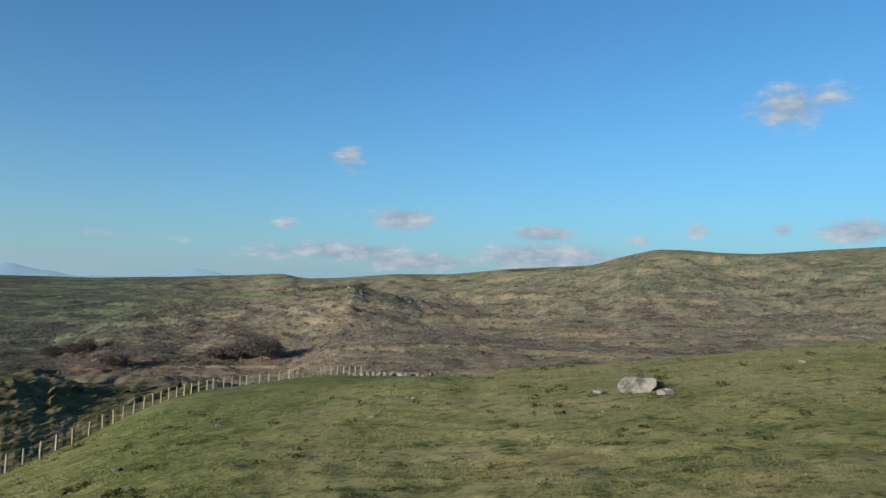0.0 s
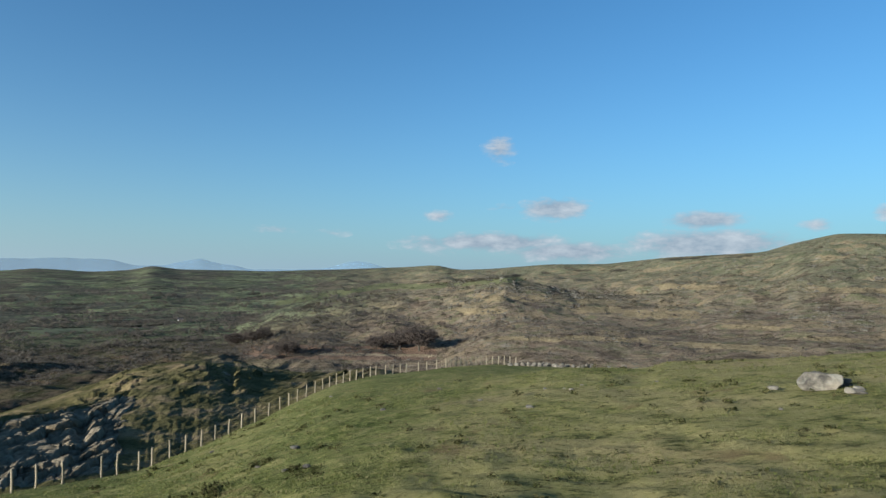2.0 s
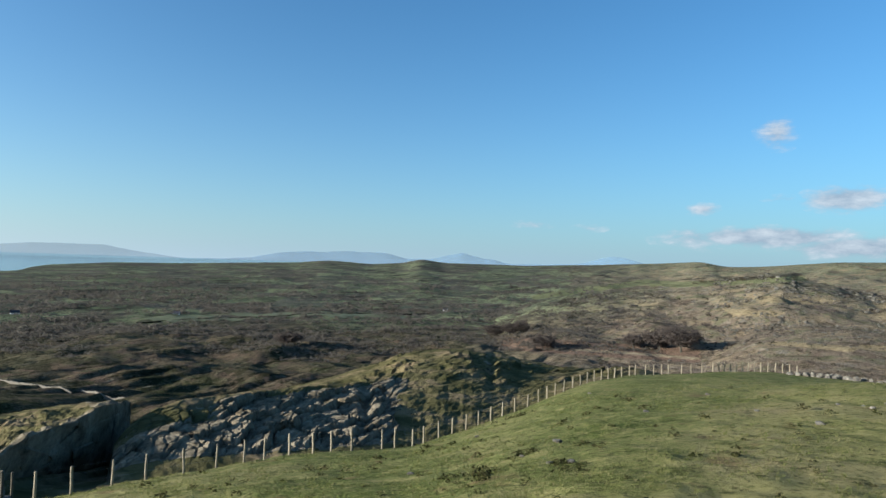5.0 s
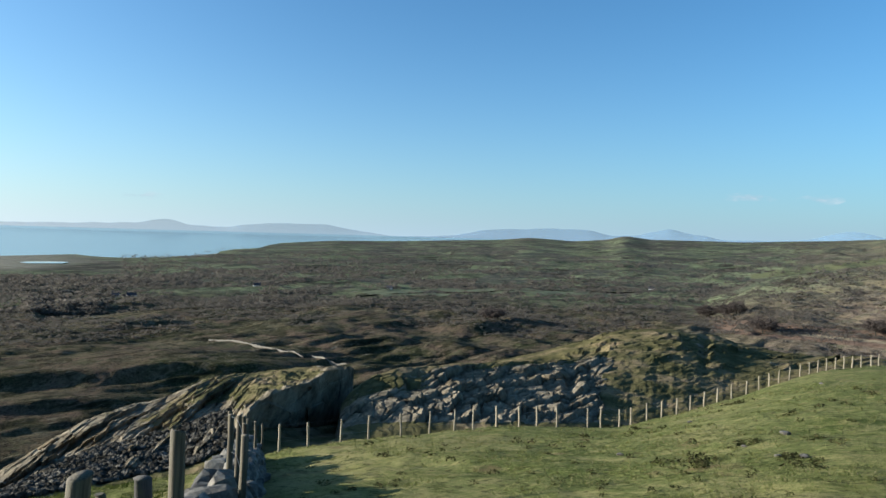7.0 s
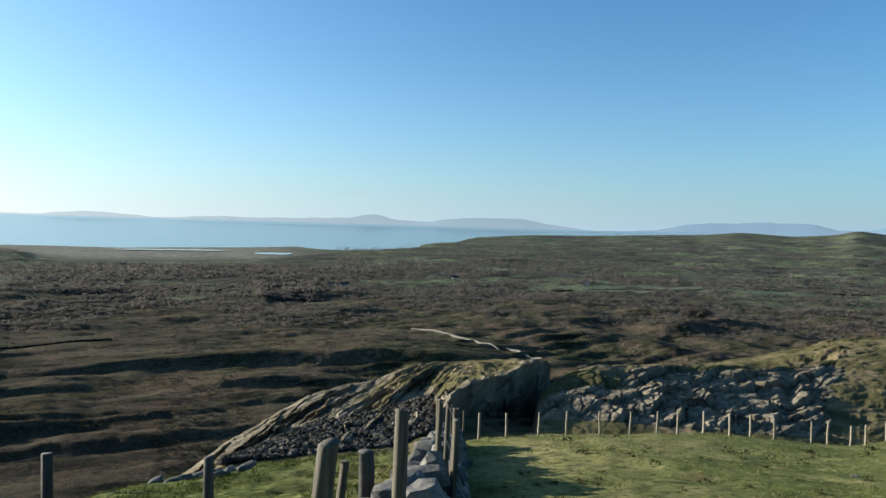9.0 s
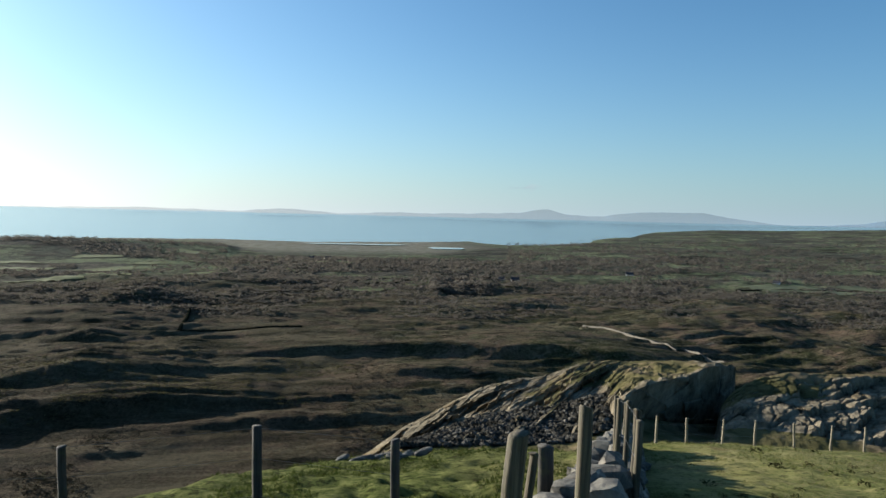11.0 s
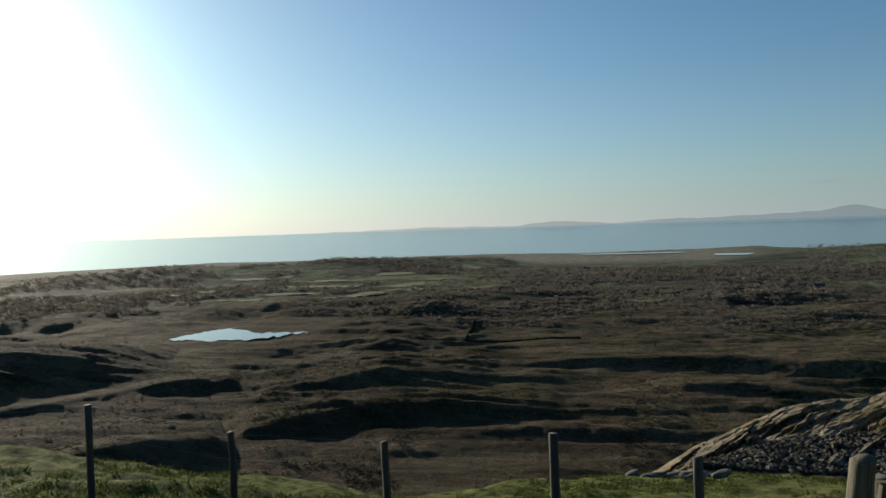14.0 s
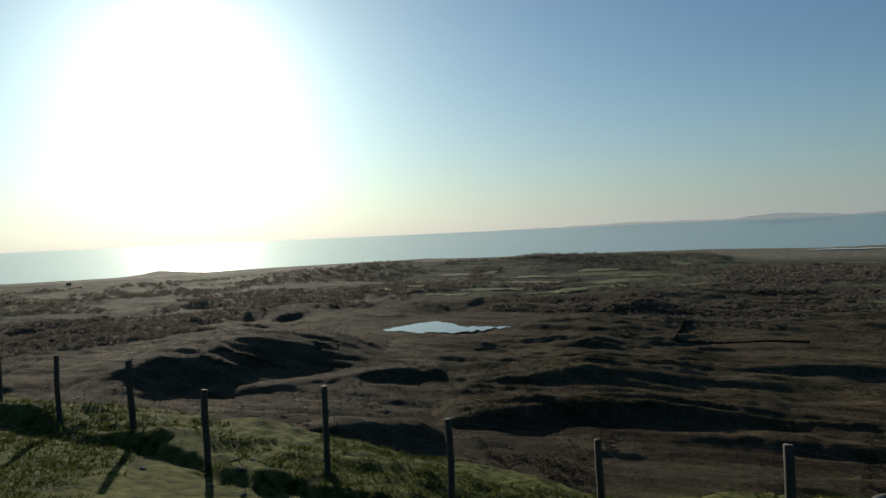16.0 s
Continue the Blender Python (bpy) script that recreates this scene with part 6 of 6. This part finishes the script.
    scatter("scrub", "low dark heather over the open moor", "scrub", 17000, (88, 160), (200, 700), (0.4, 1.3), SCRUB, 125, 50, 0.0, 0.55)
    scatter("scrub", "bracken and gorse scrub on the hillside", "scrub", 6500, (-37, 24), (170, 1300), (0.9, 2.8), BRACKEN, 107, 55, 0.12, 0.6, 0.35, False)
    scatter("bushes", "dark gorse and thorn bushes dotted over the hillside", "bushes", 900, (-37, 24), (260, 1200), (1.6, 3.4), SCRUB, 129, 40, 0.0, 0.7, 0.35, False)
    scatter("bushes", "bare purple-brown thorn bushes on the lower slope", "bushes", 1500, (-8, 30), (330, 760), (1.6, 3.6), TWIGS, 119, 55, 0.05, 0.75, 0.35, False)
    scatter("outcrops", "dark weathered rock ribs on the brown ridge", "rocks", 1900, (1.0, 12.5), (600, 950), (0.4, 1.9), PALE_ROCK, 113, 38, 0.05, 0.55, 0.5, False, True)
    scatter("outcrops", "grey rock outcrops in the bracken hillside", "rocks", 2600, (-37, 22), (300, 1300), (0.6, 2.4), PALE_ROCK, 109, 60, 0.15, 0.45, 0.45, False, True)
    scatter("outcrops", "pale grey rock bands on the heathery slope", "rocks", 900, (-37, -14), (420, 900), (0.8, 2.6), PALE_ROCK, 131, 70, 0.05, 0.5, 0.45, False, True)
    scatter("bracken", "dead red-brown bracken on the flat below the brow", "bracken", 11000, (84, 156), (150, 300), (0.35, 0.9), DEAD_BRACKEN, 115, 30, -0.12, 0.6)
    scatter("scrub", "mossy tussocks and low gorse on the hummocky ridge", "scrub", 9000, (88, 120), (250, 350), (0.4, 1.2), RIDGE_GROWTH, 133, 26, -0.02, 0.6)
    scatter("scrub", "bare thorn scrub just below the turf brow", "scrub", 900, (86, 132), (165, 235), (1.2, 2.6), SCRUB, 111, 25, -0.02, 0.8)


build_crags()
build_fences()
build_stones()
build_far_things()
build_grass(-37, 72, 42000, TUSSOCK, "short tussocky winter grass, green and straw-coloured", 12)
build_grass(66, 160, 60000, GREEN_GRASS, "rank green grass on the turf brow", 13)
build_tufts()
build_wall()
